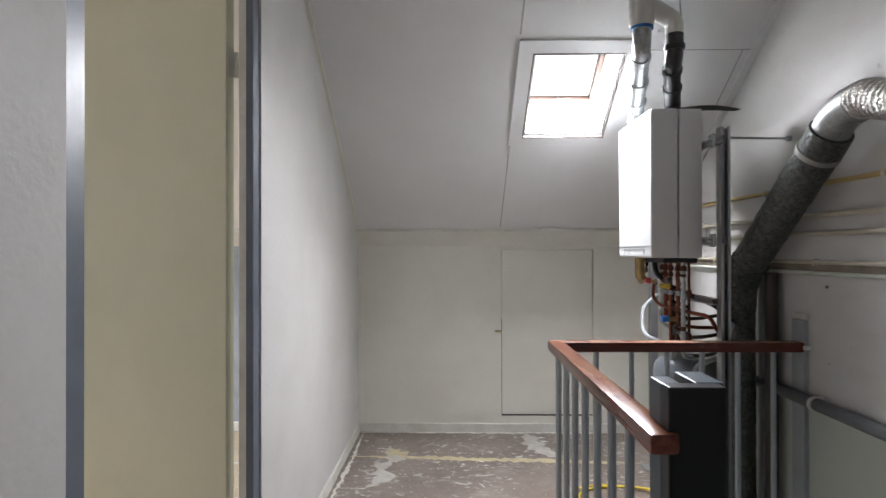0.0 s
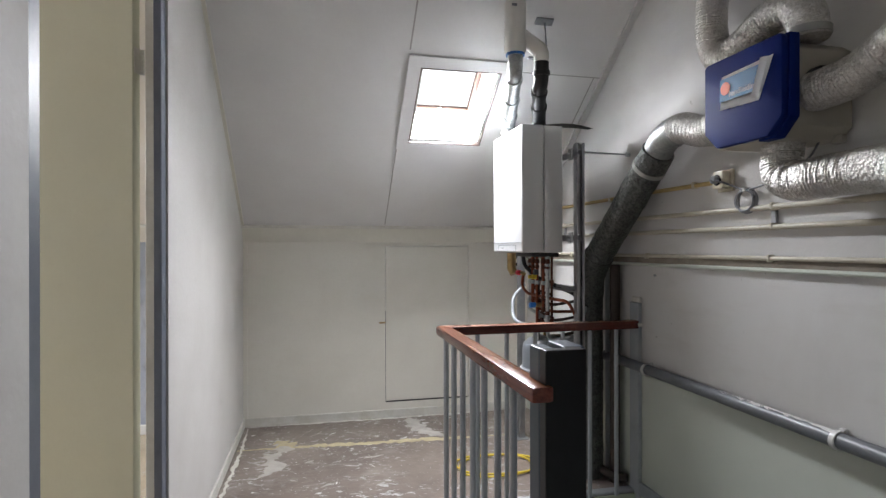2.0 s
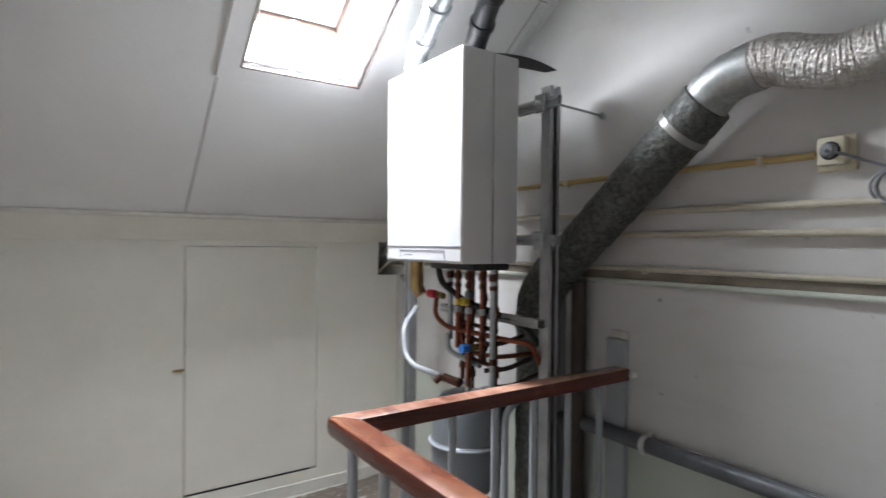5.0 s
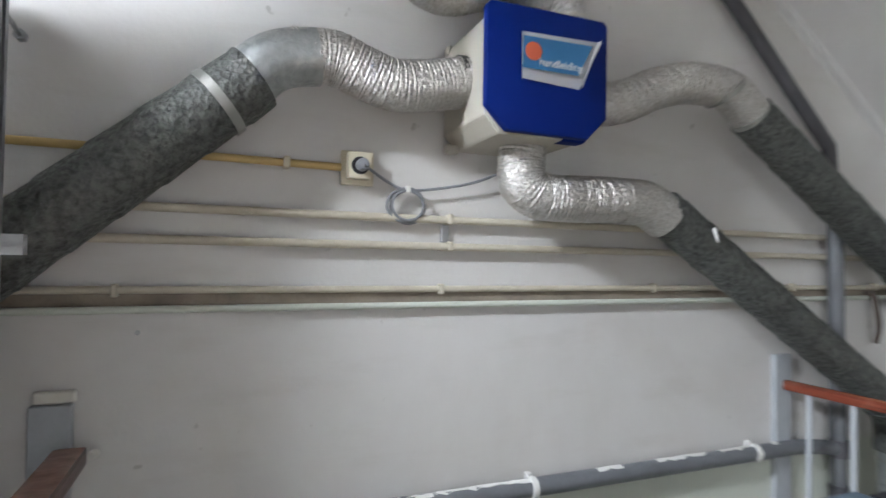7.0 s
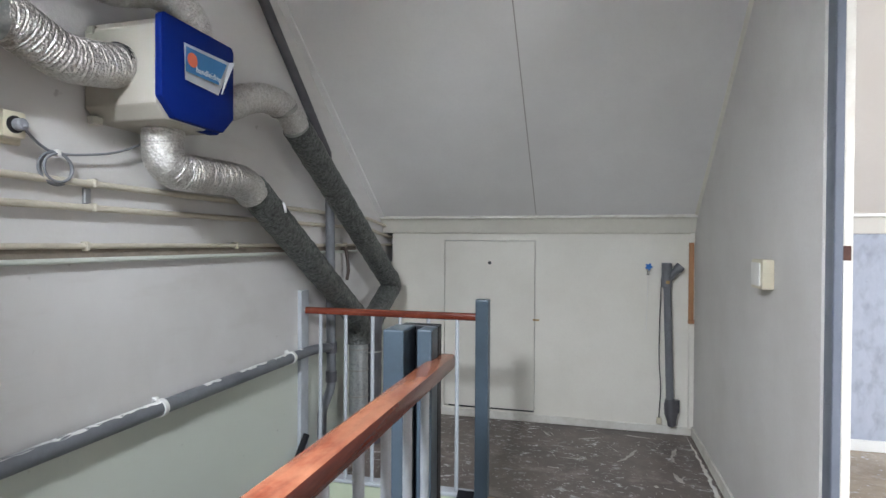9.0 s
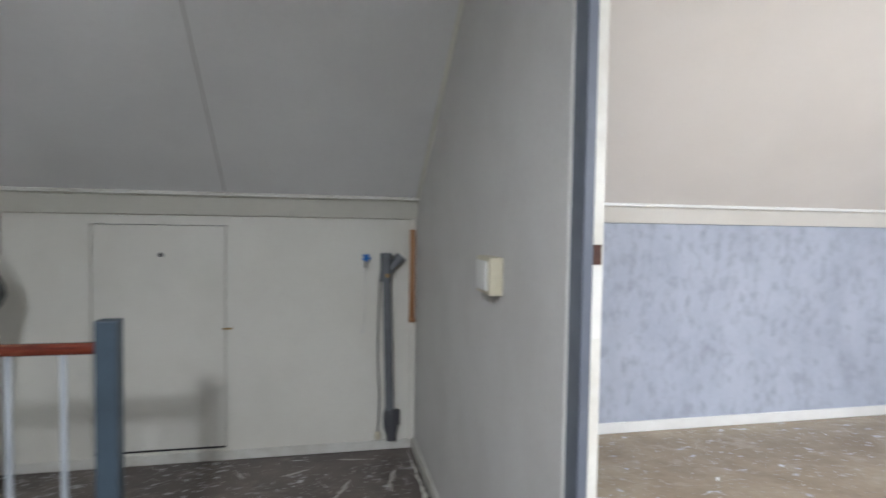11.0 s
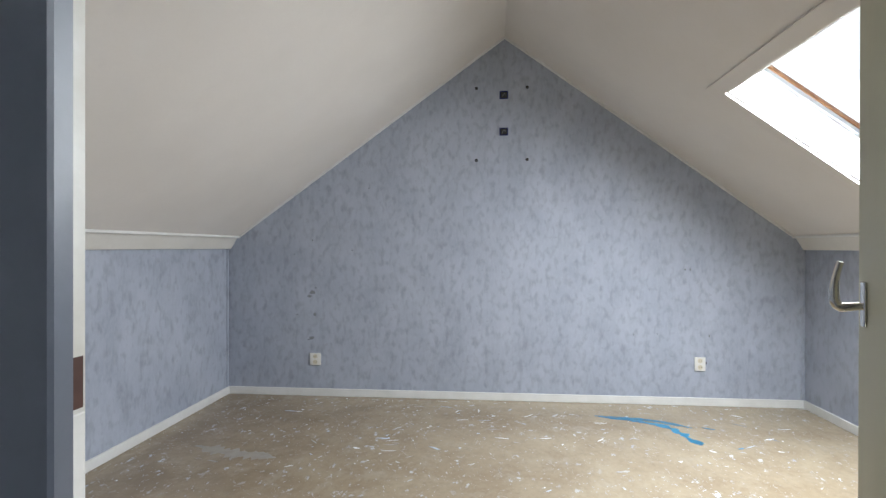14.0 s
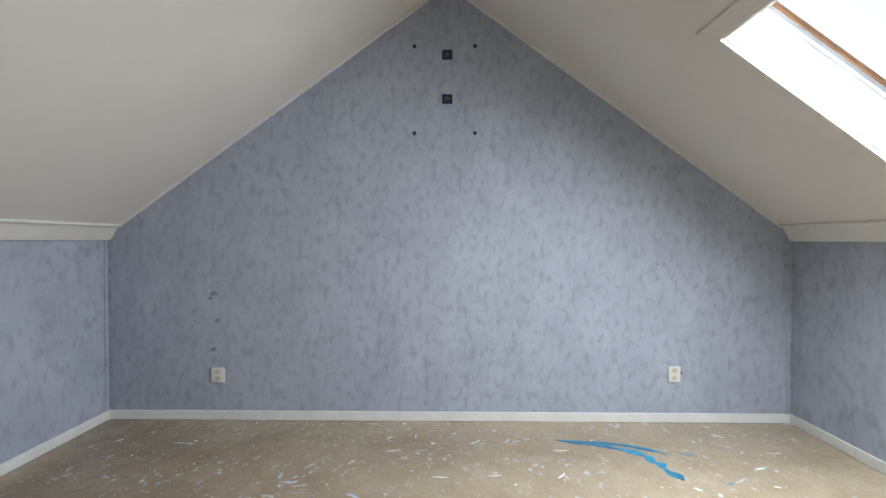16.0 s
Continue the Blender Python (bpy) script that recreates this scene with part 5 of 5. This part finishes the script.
part("outlet_well", rod((1.5705, 2.558, 1.503), (1.573, 2.558, 1.503), 0.022, 20), M_BLACKPL, so, "dark outlet well", True)
part("plug", rod((1.545, 2.556, 1.503), (1.571, 2.556, 1.503), 0.0155, 20, bevel=0.004), M_CABLE, so, "grey plug", True)
cab = thing("power_cable", 1.59, 2.42, 1.39, "grey power cable with a tied coil hanging", "cable")
part("lead", tube(smooth_path([(1.54, 2.558, 1.500), (1.57, 2.53, 1.492), (1.59, 2.48, 1.468), (1.59, 2.43, 1.452), (1.59, 2.34, 1.462), (1.585, 2.24, 1.485), (1.58, 2.15, 1.525), (1.56, 2.09, 1.57)], 0.012), 0.0038, 8), M_CABLE, cab, smooth=True)
bm = None
for k, (ry, rz, dy) in enumerate(((0.042, 0.038, 0.0), (0.050, 0.042, 0.004), (0.046, 0.046, -0.003))):
    ring = [(1.585 + 0.006 * k, 2.430 + dy + ry * math.sin(t), 1.412 + rz * math.cos(t)) for t in [2 * math.pi * j / 28 for j in range(29)]]
    bm = tube(ring, 0.0038, 8, bm)
part("coil", bm, M_CABLE, cab, smooth=True)
part("tie", box(1.580, 1.602, 2.424, 2.436, 1.444, 1.462, 0.002), M_WHITEPL, cab, "white cable tie")
solo("wall_screw", rod((1.611, 3.036, 1.105), (1.6215, 3.036, 1.105), 0.0055, 8), M_STEEL, "rusty screw head in the plaster", "screw")

# drain
dr = thing("drain_pipe", 1.585, 2.1, 0.60, "grey plastic drain pipe with flaking white paint, along the wall", "drain pipe")
part("run", tube(rounded([(1.588, 3.46, 0.645), (1.588, 3.30, 0.650), (1.588, 0.99, 0.645), (1.572, 0.90, 0.640), (1.560, 0.82, 0.630)], 0.04), 0.0255, 18), M_PVC, dr, smooth=True)
rnd = random.Random(5)
for y0, y1 in ((2.05, 2.62), (1.42, 1.62), (1.75, 1.84), (1.22, 1.36), (2.86, 2.98), (1.10, 1.13)):
    bm = bmesh.new()
    n = max(3, int((y1 - y0) / 0.02))
    last = None
    for i in range(n + 1):
        y = y0 + (y1 - y0) * i / n
        a0 = math.radians(82 + rnd.uniform(-8, 8))
        a1 = math.radians(118 + rnd.uniform(-14, 10))
        cur = [bm.verts.new((1.588 + 0.0262 * math.cos(a), y, 0.6475 + 0.0262 * math.sin(a))) for a in (a0, (a0 + a1) / 2, a1)]
        if last:
            for j in range(2):
                bm.faces.new((last[j], last[j + 1], cur[j + 1], cur[j]))
        last = cur
    part("paint_flake", bm, M_WHITE, dr, "flaking white paint")
for y in (3.06, 2.055, 1.203):
    pts = [(1.588 + 0.028 * math.cos(t), y, 0.647 + 0.028 * math.sin(t)) for t in [2 * math.pi * k / 20 for k in range(21)]]
    bm = tube([(1.588, y - 0.009, 0.647), (1.588, y + 0.009, 0.647)], 0.0305, 20)
    box(1.60, 1.6195, y - 0.009, y + 0.009, 0.632, 0.682, 0.003, bm)
    part("clamp", bm, M_WHITE, dr, "white painted pipe clamp", True)
sp = thing("soil_stack", 1.56, 0.83, 0.0, "grey plastic stack pipe with elbows beside the ducts", "drain pipe")
part("upper", tube([(1.565, 0.835, 1.44), (1.560, 0.820, 0.45)], 0.026, 18), M_PVC, sp, smooth=True)
part("offset", tube(rounded([(1.560, 0.820, 0.46), (1.560, 0.825, 0.40), (1.56, 0.93, 0.31), (1.56, 0.935, 0.0)], 0.04), 0.025, 18), M_PVC, sp, smooth=True)
for z in (0.63, 0.47):
    part("socket", rod((1.560, 0.821, z - 0.03), (1.560, 0.822, z + 0.03), 0.031, 18), M_PVCDARK, sp, smooth=True)
solo("roof_pipe", tube([(1.575, 2.20, 2.86), (1.575, 1.53, 2.335), (1.57, 0.86, 1.70), (1.566, 0.835, 1.43)], 0.024, 16), M_PVCDARK, "dark grey vent pipe following the roof slope", "vent pipe", smooth=True)
solo("hanging_stub", tube(rounded([(1.590, 0.62, 1.178), (1.575, 0.60, 1.17), (1.560, 0.595, 1.05), (1.57, 0.60, 0.99)], 0.03), 0.010, 10), M_DARKBROWN, "rusty pipe stub hanging below the pipes", "pipe", smooth=True)
solo("skirting_pipe", tube(rounded([(1.60, 0.98, 0.03), (1.57, 0.80, 0.04), (1.59, 0.2, 0.04), (1.59, -0.14, 0.04)], 0.04), 0.022, 10), M_DARKBROWN, "dark pipe low along the wall", "pipe", smooth=True)
# dark boards added behind the pipe openings; their colour is the eaves' shade
solo("void_backing", box(1.45, WX, YA + 0.20, YA + 0.21, 0.95, 1.40), M_VOID, "dark board added as the shaded void behind the pipe opening", "board")
solo("void_backing", box(1.50, WX, YB - 0.21, YB - 0.20, 0.95, 1.36), M_VOID, "dark board added as the shaded void behind the pipe opening", "board")

# ---- things on the garden knee wall and partition ----
vac = thing("central_vacuum_pipe", -0.30, YB + 0.04, 0.06, "dark grey plastic pipe with a side branch and trap", "waste pipe")
vy = YB + 0.040
part("pipe", tube([(-0.300, vy, 1.02), (-0.325, vy, 0.22)], 0.024, 18), M_PVC, vac, smooth=True)
part("collar", rod((-0.299, vy, 0.94), (-0.297, vy, 1.095), 0.031, 18, bevel=0.003), M_PVC, vac, smooth=True)
part("branch", rod((-0.305, vy, 0.99), (-0.372, vy, 1.068), 0.025, 18), M_PVC, vac, smooth=True)
part("branch_mouth", rod((-0.360, vy, 1.053), (-0.382, vy, 1.079), 0.030, 18), M_PVC, vac, smooth=True)
part("label", box(-0.312, -0.290, vy - 0.0345, vy + 0.0325, 0.965, 0.985), M_BRASS, vac, "small paper label")
bm = tube([(-0.322, vy, 0.235), (-0.328, vy, 0.20), (-0.332, vy, 0.14), (-0.336, vy, 0.09), (-0.338, vy, 0.065)], lambda s, a: (0.027 + 0.016 * math.sin(min(1, s / 0.14) * math.pi)), 18)
rod((-0.36, vy, 0.15), (-0.36, vy, 0.23), 0.022, 14, bm)
part("trap", bm, M_PVCDARK, vac, "bulging dark trap", True)
part("cable", tube(smooth_path([(-0.268, vy, 1.0), (-0.262, vy - 0.01, 0.8), (-0.258, vy - 0.01, 0.5), (-0.270, vy - 0.01, 0.3), (-0.262, vy - 0.02, 0.1)], 0.03), 0.003, 8), M_BLACKPL, vac, smooth=True)
part("plug", box(-0.278, -0.248, vy - 0.035, vy - 0.005, 0.065, 0.105, 0.004), M_CREAMPL, vac, "cream plug")
tap = thing("wall_tap", -0.19, YB + 0.03, 1.03, "blue knobbed wall tap with a thin hanging chain", "tap")
part("knob", tube([(-0.19, YB + 0.030, 1.07), (-0.19, YB + 0.055, 1.07)], lambda s, a: 0.019 + 0.005 * math.cos(5 * a), 30), M_BLUEKNOB, tap, "blue star knob", True)
bm = rod((-0.19, YB, 1.055), (-0.19, YB + 0.035, 1.055), 0.014, 12)
rod((-0.19, YB + 0.025, 1.05), (-0.188, YB + 0.025, 1.015), 0.009, 10, bm)
part("tap_body", bm, M_CHROME, tap, "chrome tap body", True)
part("chain", tube(smooth_path([(-0.188, YB + 0.022, 1.015), (-0.186, YB + 0.010, 0.85), (-0.180, YB + 0.008, 0.67), (-0.172, YB + 0.012, 0.655), (-0.166, YB + 0.012, 0.672)], 0.02), 0.0025, 6), M_WHITEPL, tap, "thin hanging chain", True)
rnd = random.Random(8)
for y, z, w, h in ((1.62, 0.33, 0.10, 0.16), (1.58, 0.24, 0.07, 0.10), (1.30, 0.18, 0.05, 0.04)):
    n = 14
    outline = [(y + w / 2 * rnd.uniform(0.6, 1) * math.cos(2 * math.pi * k / n), z + h / 2 * rnd.uniform(0.6, 1) * math.sin(2 * math.pi * k / n)) for k in range(n)]
    solo("scuff_mark", prism(outline, 0, PX + 0.0002, PX + 0.0007), M_SCUFF, "faint grey scuff low on the painted partition", "scuff mark", "scuff marks")
hb_ = thing("wooden_batten", PX + 0.04, YB + 0.03, 0.72, "short stained pine batten in the corner", "batten")
part("strip", box(PX + 0.008, PX + 0.038, YB + 0.0225, YB + 0.040, 0.722, 1.225, 0.003), M_PINE, hb_)
part("knot_end", box(PX + 0.005, PX + 0.040, YB + 0.0225, YB + 0.050, 0.715, 0.742, 0.004), M_PINE, hb_, "darker lower end")
sw = thing("light_switch", PX, 1.32, 1.05, "cream surface light switch box on the partition", "light switch")
part("housing", box(PX, PX + 0.040, 1.250, 1.392, 1.050, 1.160, 0.006, seg=2), M_CREAMPL, sw, smooth=True)
part("rocker", box(PX + 0.040, PX + 0.046, 1.268, 1.374, 1.062, 1.148, 0.003, seg=2), M_WHITEPL, sw, smooth=True)
part("side_screws", rod((PX + 0.02, 1.246, 1.112), (PX + 0.02, 1.251, 1.112), 0.006, 10), M_STEEL, sw)

# ---- bedroom gable wall ----


def socket(y0, y1, z0, z1, lab):
    x = GX
    ob = thing("wall_socket", x, (y0 + y1) / 2, z0, lab, "wall socket", "bedroom sockets")
    part("plate", box(x, x + 0.012, y0, y1, z0, z1, 0.004, seg=2), M_WHITEPL, ob, smooth=True)
    ym = (y0 + y1) / 2
    for zc in (z0 + (z1 - z0) * 0.28, z0 + (z1 - z0) * 0.74):
        part("outlet", rod((x + 0.0118, ym, zc), (x + 0.0128, ym, zc), 0.019, 20), M_CREAMPL, ob, "round outlet well", True)
        bm = rod((x + 0.0126, ym - 0.009, zc), (x + 0.0134, ym - 0.009, zc), 0.003, 8)
        rod((x + 0.0126, ym + 0.009, zc), (x + 0.0134, ym + 0.009, zc), 0.003, 8, bm)
        part("pin_holes", bm, M_BLACKPL, ob)
    return ob


socket(0.590, 0.688, 0.268, 0.373, "white double wall socket, cracked and yellowed")
sk = socket(3.840, 3.926, 0.286, 0.399, "white double wall socket near the corner")
part("knock_out", box(GX, GX + 0.010, 3.927, 3.936, 0.342, 0.359), M_BLACKPL, sk, "dark knocked out side hole")
for z0, z1 in ((2.560, 2.628), (2.250, 2.316)):
    jb = thing("junction_box", GX, 2.274, z0, "open dark blue junction box set in the gable wall", "junction box", "junction boxes")
    bm = box(GX, GX + 0.004, 2.238, 2.310, z0, z0 + 0.006)
    box(GX, GX + 0.004, 2.238, 2.310, z1 - 0.006, z1, bm=bm)
    box(GX, GX + 0.004, 2.238, 2.244, z0 + 0.006, z1 - 0.006, bm=bm)
    box(GX, GX + 0.004, 2.304, 2.310, z0 + 0.006, z1 - 0.006, bm=bm)
    part("rim", bm, M_FANBLUE, jb, "dark blue rim")
    part("well", box(GX, GX + 0.0015, 2.244, 2.304, z0 + 0.006, z1 - 0.006), M_BLACKPL, jb, "dark inside")
    part("wire", tube(smooth_path([(GX + 0.002, 2.26, z0 + 0.02), (GX + 0.008, 2.275, z0 + 0.045), (GX + 0.002, 2.29, z0 + 0.03)], 0.006), 0.002, 6), M_CABLE, jb, "loose wire end", True)
for y, z in ((2.042, 2.042), (2.470, 2.044), (2.042, 2.655), (2.470, 2.655)):
    solo("wall_plug", rod((GX, y, z), (GX + 0.003, y, z), 0.014, 14), M_BLACKPL, "dark empty wall plug hole in the gable", "wall plug", "wall plugs")
rnd = random.Random(3)
for y, z, w, h in ((0.612, 0.905, 0.07, 0.05), (0.585, 0.872, 0.05, 0.03), (0.640, 0.945, 0.02, 0.02), (0.604, 0.505, 0.06, 0.035), (0.578, 0.490, 0.03, 0.018),
                   (0.632, 0.710, 0.035, 0.04), (0.473, 0.708, 0.03, 0.012), (0.61, 1.36, 0.02, 0.03), (0.963, 1.275, 0.025, 0.012), (1.113, 1.812, 0.03, 0.012), (0.448, 1.237, 0.015, 0.012),
                   (3.766, 1.120, 0.02, 0.022), (3.806, 1.120, 0.018, 0.026), (3.352, 0.575, 0.014, 0.022), (3.543, 0.585, 0.013, 0.018), (3.957, 0.575, 0.014, 0.03)):
    n = 9
    outline = [(y + w / 2 * rnd.uniform(0.5, 1) * math.cos(2 * math.pi * k / n), z + h / 2 * rnd.uniform(0.5, 1) * math.sin(2 * math.pi * k / n)) for k in range(n)]
    solo("wallpaper_tear", prism(outline, 0, GX + 0.0002, GX + 0.0012), M_CABLE, "small dark torn patch in the wallpaper", "wallpaper tear", "wallpaper tears")
# wash basin edge behind the partition, seen past the door frame
bs = thing("wash_basin", -0.9, 0.30, 0.74, "small white ceramic wash basin on the partition", "wash basin")
bm = prism([(0.12, 0.735), (0.40, 0.735), (0.52, 0.885), (0.06, 0.885)], 0, -0.90, BX - 0.001, 0.02)
part("bowl", bm, M_SINK, bs, smooth=True)

# ---- residue on the floors ----
Z = 0.0022
smear([(PX + 0.02, 4.24), (-0.2, 4.235), (0.1, 4.22), (0.35, 4.20), (0.6, 4.19), (0.95, 4.17), (1.3, 4.15)], 0.026, Z, 1, "glue_seam", M_GLUE, "ragged yellow glue line across the landing floor", 0.7)
smear([(-0.22, 4.42), (-0.20, 4.30), (-0.17, 4.20), (-0.24, 4.05), (-0.20, 3.92), (-0.28, 3.80)], 0.042, Z * 1.3, 2, "filler_patch", M_FILLER, "smeared white filler on the landing floor", 0.8)
smear([(-0.22, 4.36), (-0.17, 4.30), (-0.10, 4.26)], 0.060, Z * 1.7, 3, "glue_patch", M_GLUE, "yellow glue blot on the landing floor", 0.6)
smear([(0.68, 4.69), (0.70, 4.5), (0.74, 4.34), (0.86, 4.22)], 0.055, Z * 1.3, 4, "filler_patch", M_FILLER, "pale filler stripe to the hatch", 0.5)
smear([(PX + 0.02, 4.684), (0.0, 4.688), (0.4, 4.684), (0.9, 4.688), (1.45, 4.69)], 0.012, Z, 5, "filler_edge", M_WHITEOLD, "white paint edge along the knee wall", 0.8)
smear([(PX + 0.045, 3.0), (PX + 0.035, 3.6), (PX + 0.045, 4.2), (PX + 0.035, 4.66)], 0.010, Z, 6, "filler_edge", M_WHITEOLD, "white paint edge along the partition", 0.9)
smear([(PX + 0.04, -0.12), (PX + 0.035, 0.5), (PX + 0.045, 1.2), (PX + 0.04, 1.78)], 0.009, Z, 7, "filler_edge", M_WHITEOLD, "white paint edge along the partition", 0.9)
for k, (pts, w) in enumerate(((((-0.10, 0.20), (-0.04, 0.34), (0.02, 0.42)), 0.014), (((-0.33, 0.12), (-0.28, 0.30), (-0.30, 0.36)), 0.02), (((0.10, 0.05), (0.22, 0.10)), 0.015),
                              (((-0.30, 0.62), (-0.26, 0.50)), 0.028), (((0.18, 0.42), (0.30, 0.44)), 0.010), (((0.40, 0.10), (0.46, 0.02)), 0.012), (((-0.2, -0.02), (-0.05, -0.05)), 0.012),
                              (((0.30, 3.95), (0.42, 3.98)), 0.016), (((0.05, 3.6), (0.12, 3.64)), 0.012), (((0.2, 4.45), (0.3, 4.40)), 0.008), (((-0.02, 4.4), (0.06, 4.48)), 0.008))):
    smear(pts, w * 0.6, Z, 20 + k, "paint_splash", M_FILLER, "dried white paint splash on the landing floor", 0.8)
rnd = random.Random(5)
for k in range(70):
    x, y = rnd.uniform(PX + 0.05, 0.5), rnd.choice((rnd.uniform(-0.1, 1.0), rnd.uniform(3.2, 4.6)))
    a, l = rnd.uniform(0, math.pi), rnd.choice((0.008, 0.015, 0.03, 0.06))
    smear([(x, y), (x + l * math.cos(a), y + l * math.sin(a))], rnd.choice((0.003, 0.005, 0.008)), Z, 300 + k,
          "paint_splash", M_FILLER if k % 3 else M_WHITE, "dried pale paint splash on the landing floor", 0.8)
smear([(-4.45, 2.97), (-4.40, 3.12), (-4.345, 3.26), (-4.29, 3.37)], 0.026, Z, 40, "blue_streak", M_BLUEDARK, "broad blue paint streak on the bedroom floor", 0.5)
smear([(-4.33, 3.30), (-4.26, 3.40), (-4.156, 3.479), (-4.03, 3.515), (-3.96, 3.53)], 0.030, Z * 0.8, 41, "blue_streak", M_BLUEPAINT, "thin washed out blue paint streak on the bedroom floor", 0.8)
smear([(-3.99, 3.50), (-3.93, 3.535), (-3.86, 3.55)], 0.034, Z, 42, "blue_streak", M_BLUEDARK, "dark blue end of a paint streak on the bedroom floor", 0.4)
smear([(-4.44, 3.08), (-4.41, 3.25), (-4.36, 3.40), (-4.29, 3.52), (-4.215, 3.615)], 0.022, Z, 45, "blue_streak", M_BLUEDARK, "narrow blue paint streak on the bedroom floor", 0.6)
smear([(-4.237, 3.690), (-4.195, 3.770)], 0.008, Z, 46, "blue_streak", M_BLUEDARK, "tiny blue paint fleck on the bedroom floor", 0.6)
smear([(-3.815, 3.762), (-3.836, 3.806)], 0.014, Z, 43, "blue_streak", M_BLUEDARK, "tiny blue paint fleck on the bedroom floor", 0.5)
smear([(-4.35, 3.95), (-4.28, 4.02)], 0.006, Z, 47, "paint_splash", M_CABLE, "dark scuff on the bedroom floor", 0.6)
smear([(-4.05, 4.05), (-3.98, 4.10)], 0.006, Z, 48, "paint_splash", M_CABLE, "dark scuff on the bedroom floor", 0.6)
smear([(-3.55, 0.25), (-3.45, 0.55), (-3.40, 0.85)], 0.06, Z, 44, "filler_patch", M_GREYPATCH, "grey filler patch on the bedroom floor", 0.5)
rnd = random.Random(11)
for k in range(230):
    x, y = rnd.uniform(-4.7, -1.1), rnd.uniform(0.0, 4.4)
    if k % 4:
        x, y = rnd.gauss(-4.05, 0.42), rnd.choice((0.7, 1.2, 1.5, 1.8, 2.2, 3.0, 3.9)) + rnd.gauss(0, 0.22)
        x = max(-4.74, min(-1.1, x))
    a = rnd.gauss(0, 0.6) + math.pi / 2
    l = rnd.choice((0.008, 0.012, 0.018, 0.03, 0.05, 0.09))
    w = min(l * 0.5, rnd.choice((0.003, 0.004, 0.006, 0.010)))
    smear([(x, y), (x + l * math.cos(a) * 0.5, y + l * math.sin(a) * 0.5), (x + l * math.cos(a), y + l * math.sin(a) + rnd.uniform(-0.01, 0.01))], w, Z, 100 + k,
          "paint_splash", (M_PALEBLUE, M_FILLER, M_WHITE, M_FILLER, M_WHITE)[k % 5], "dried pale paint splash on the bedroom floor", 0.8)
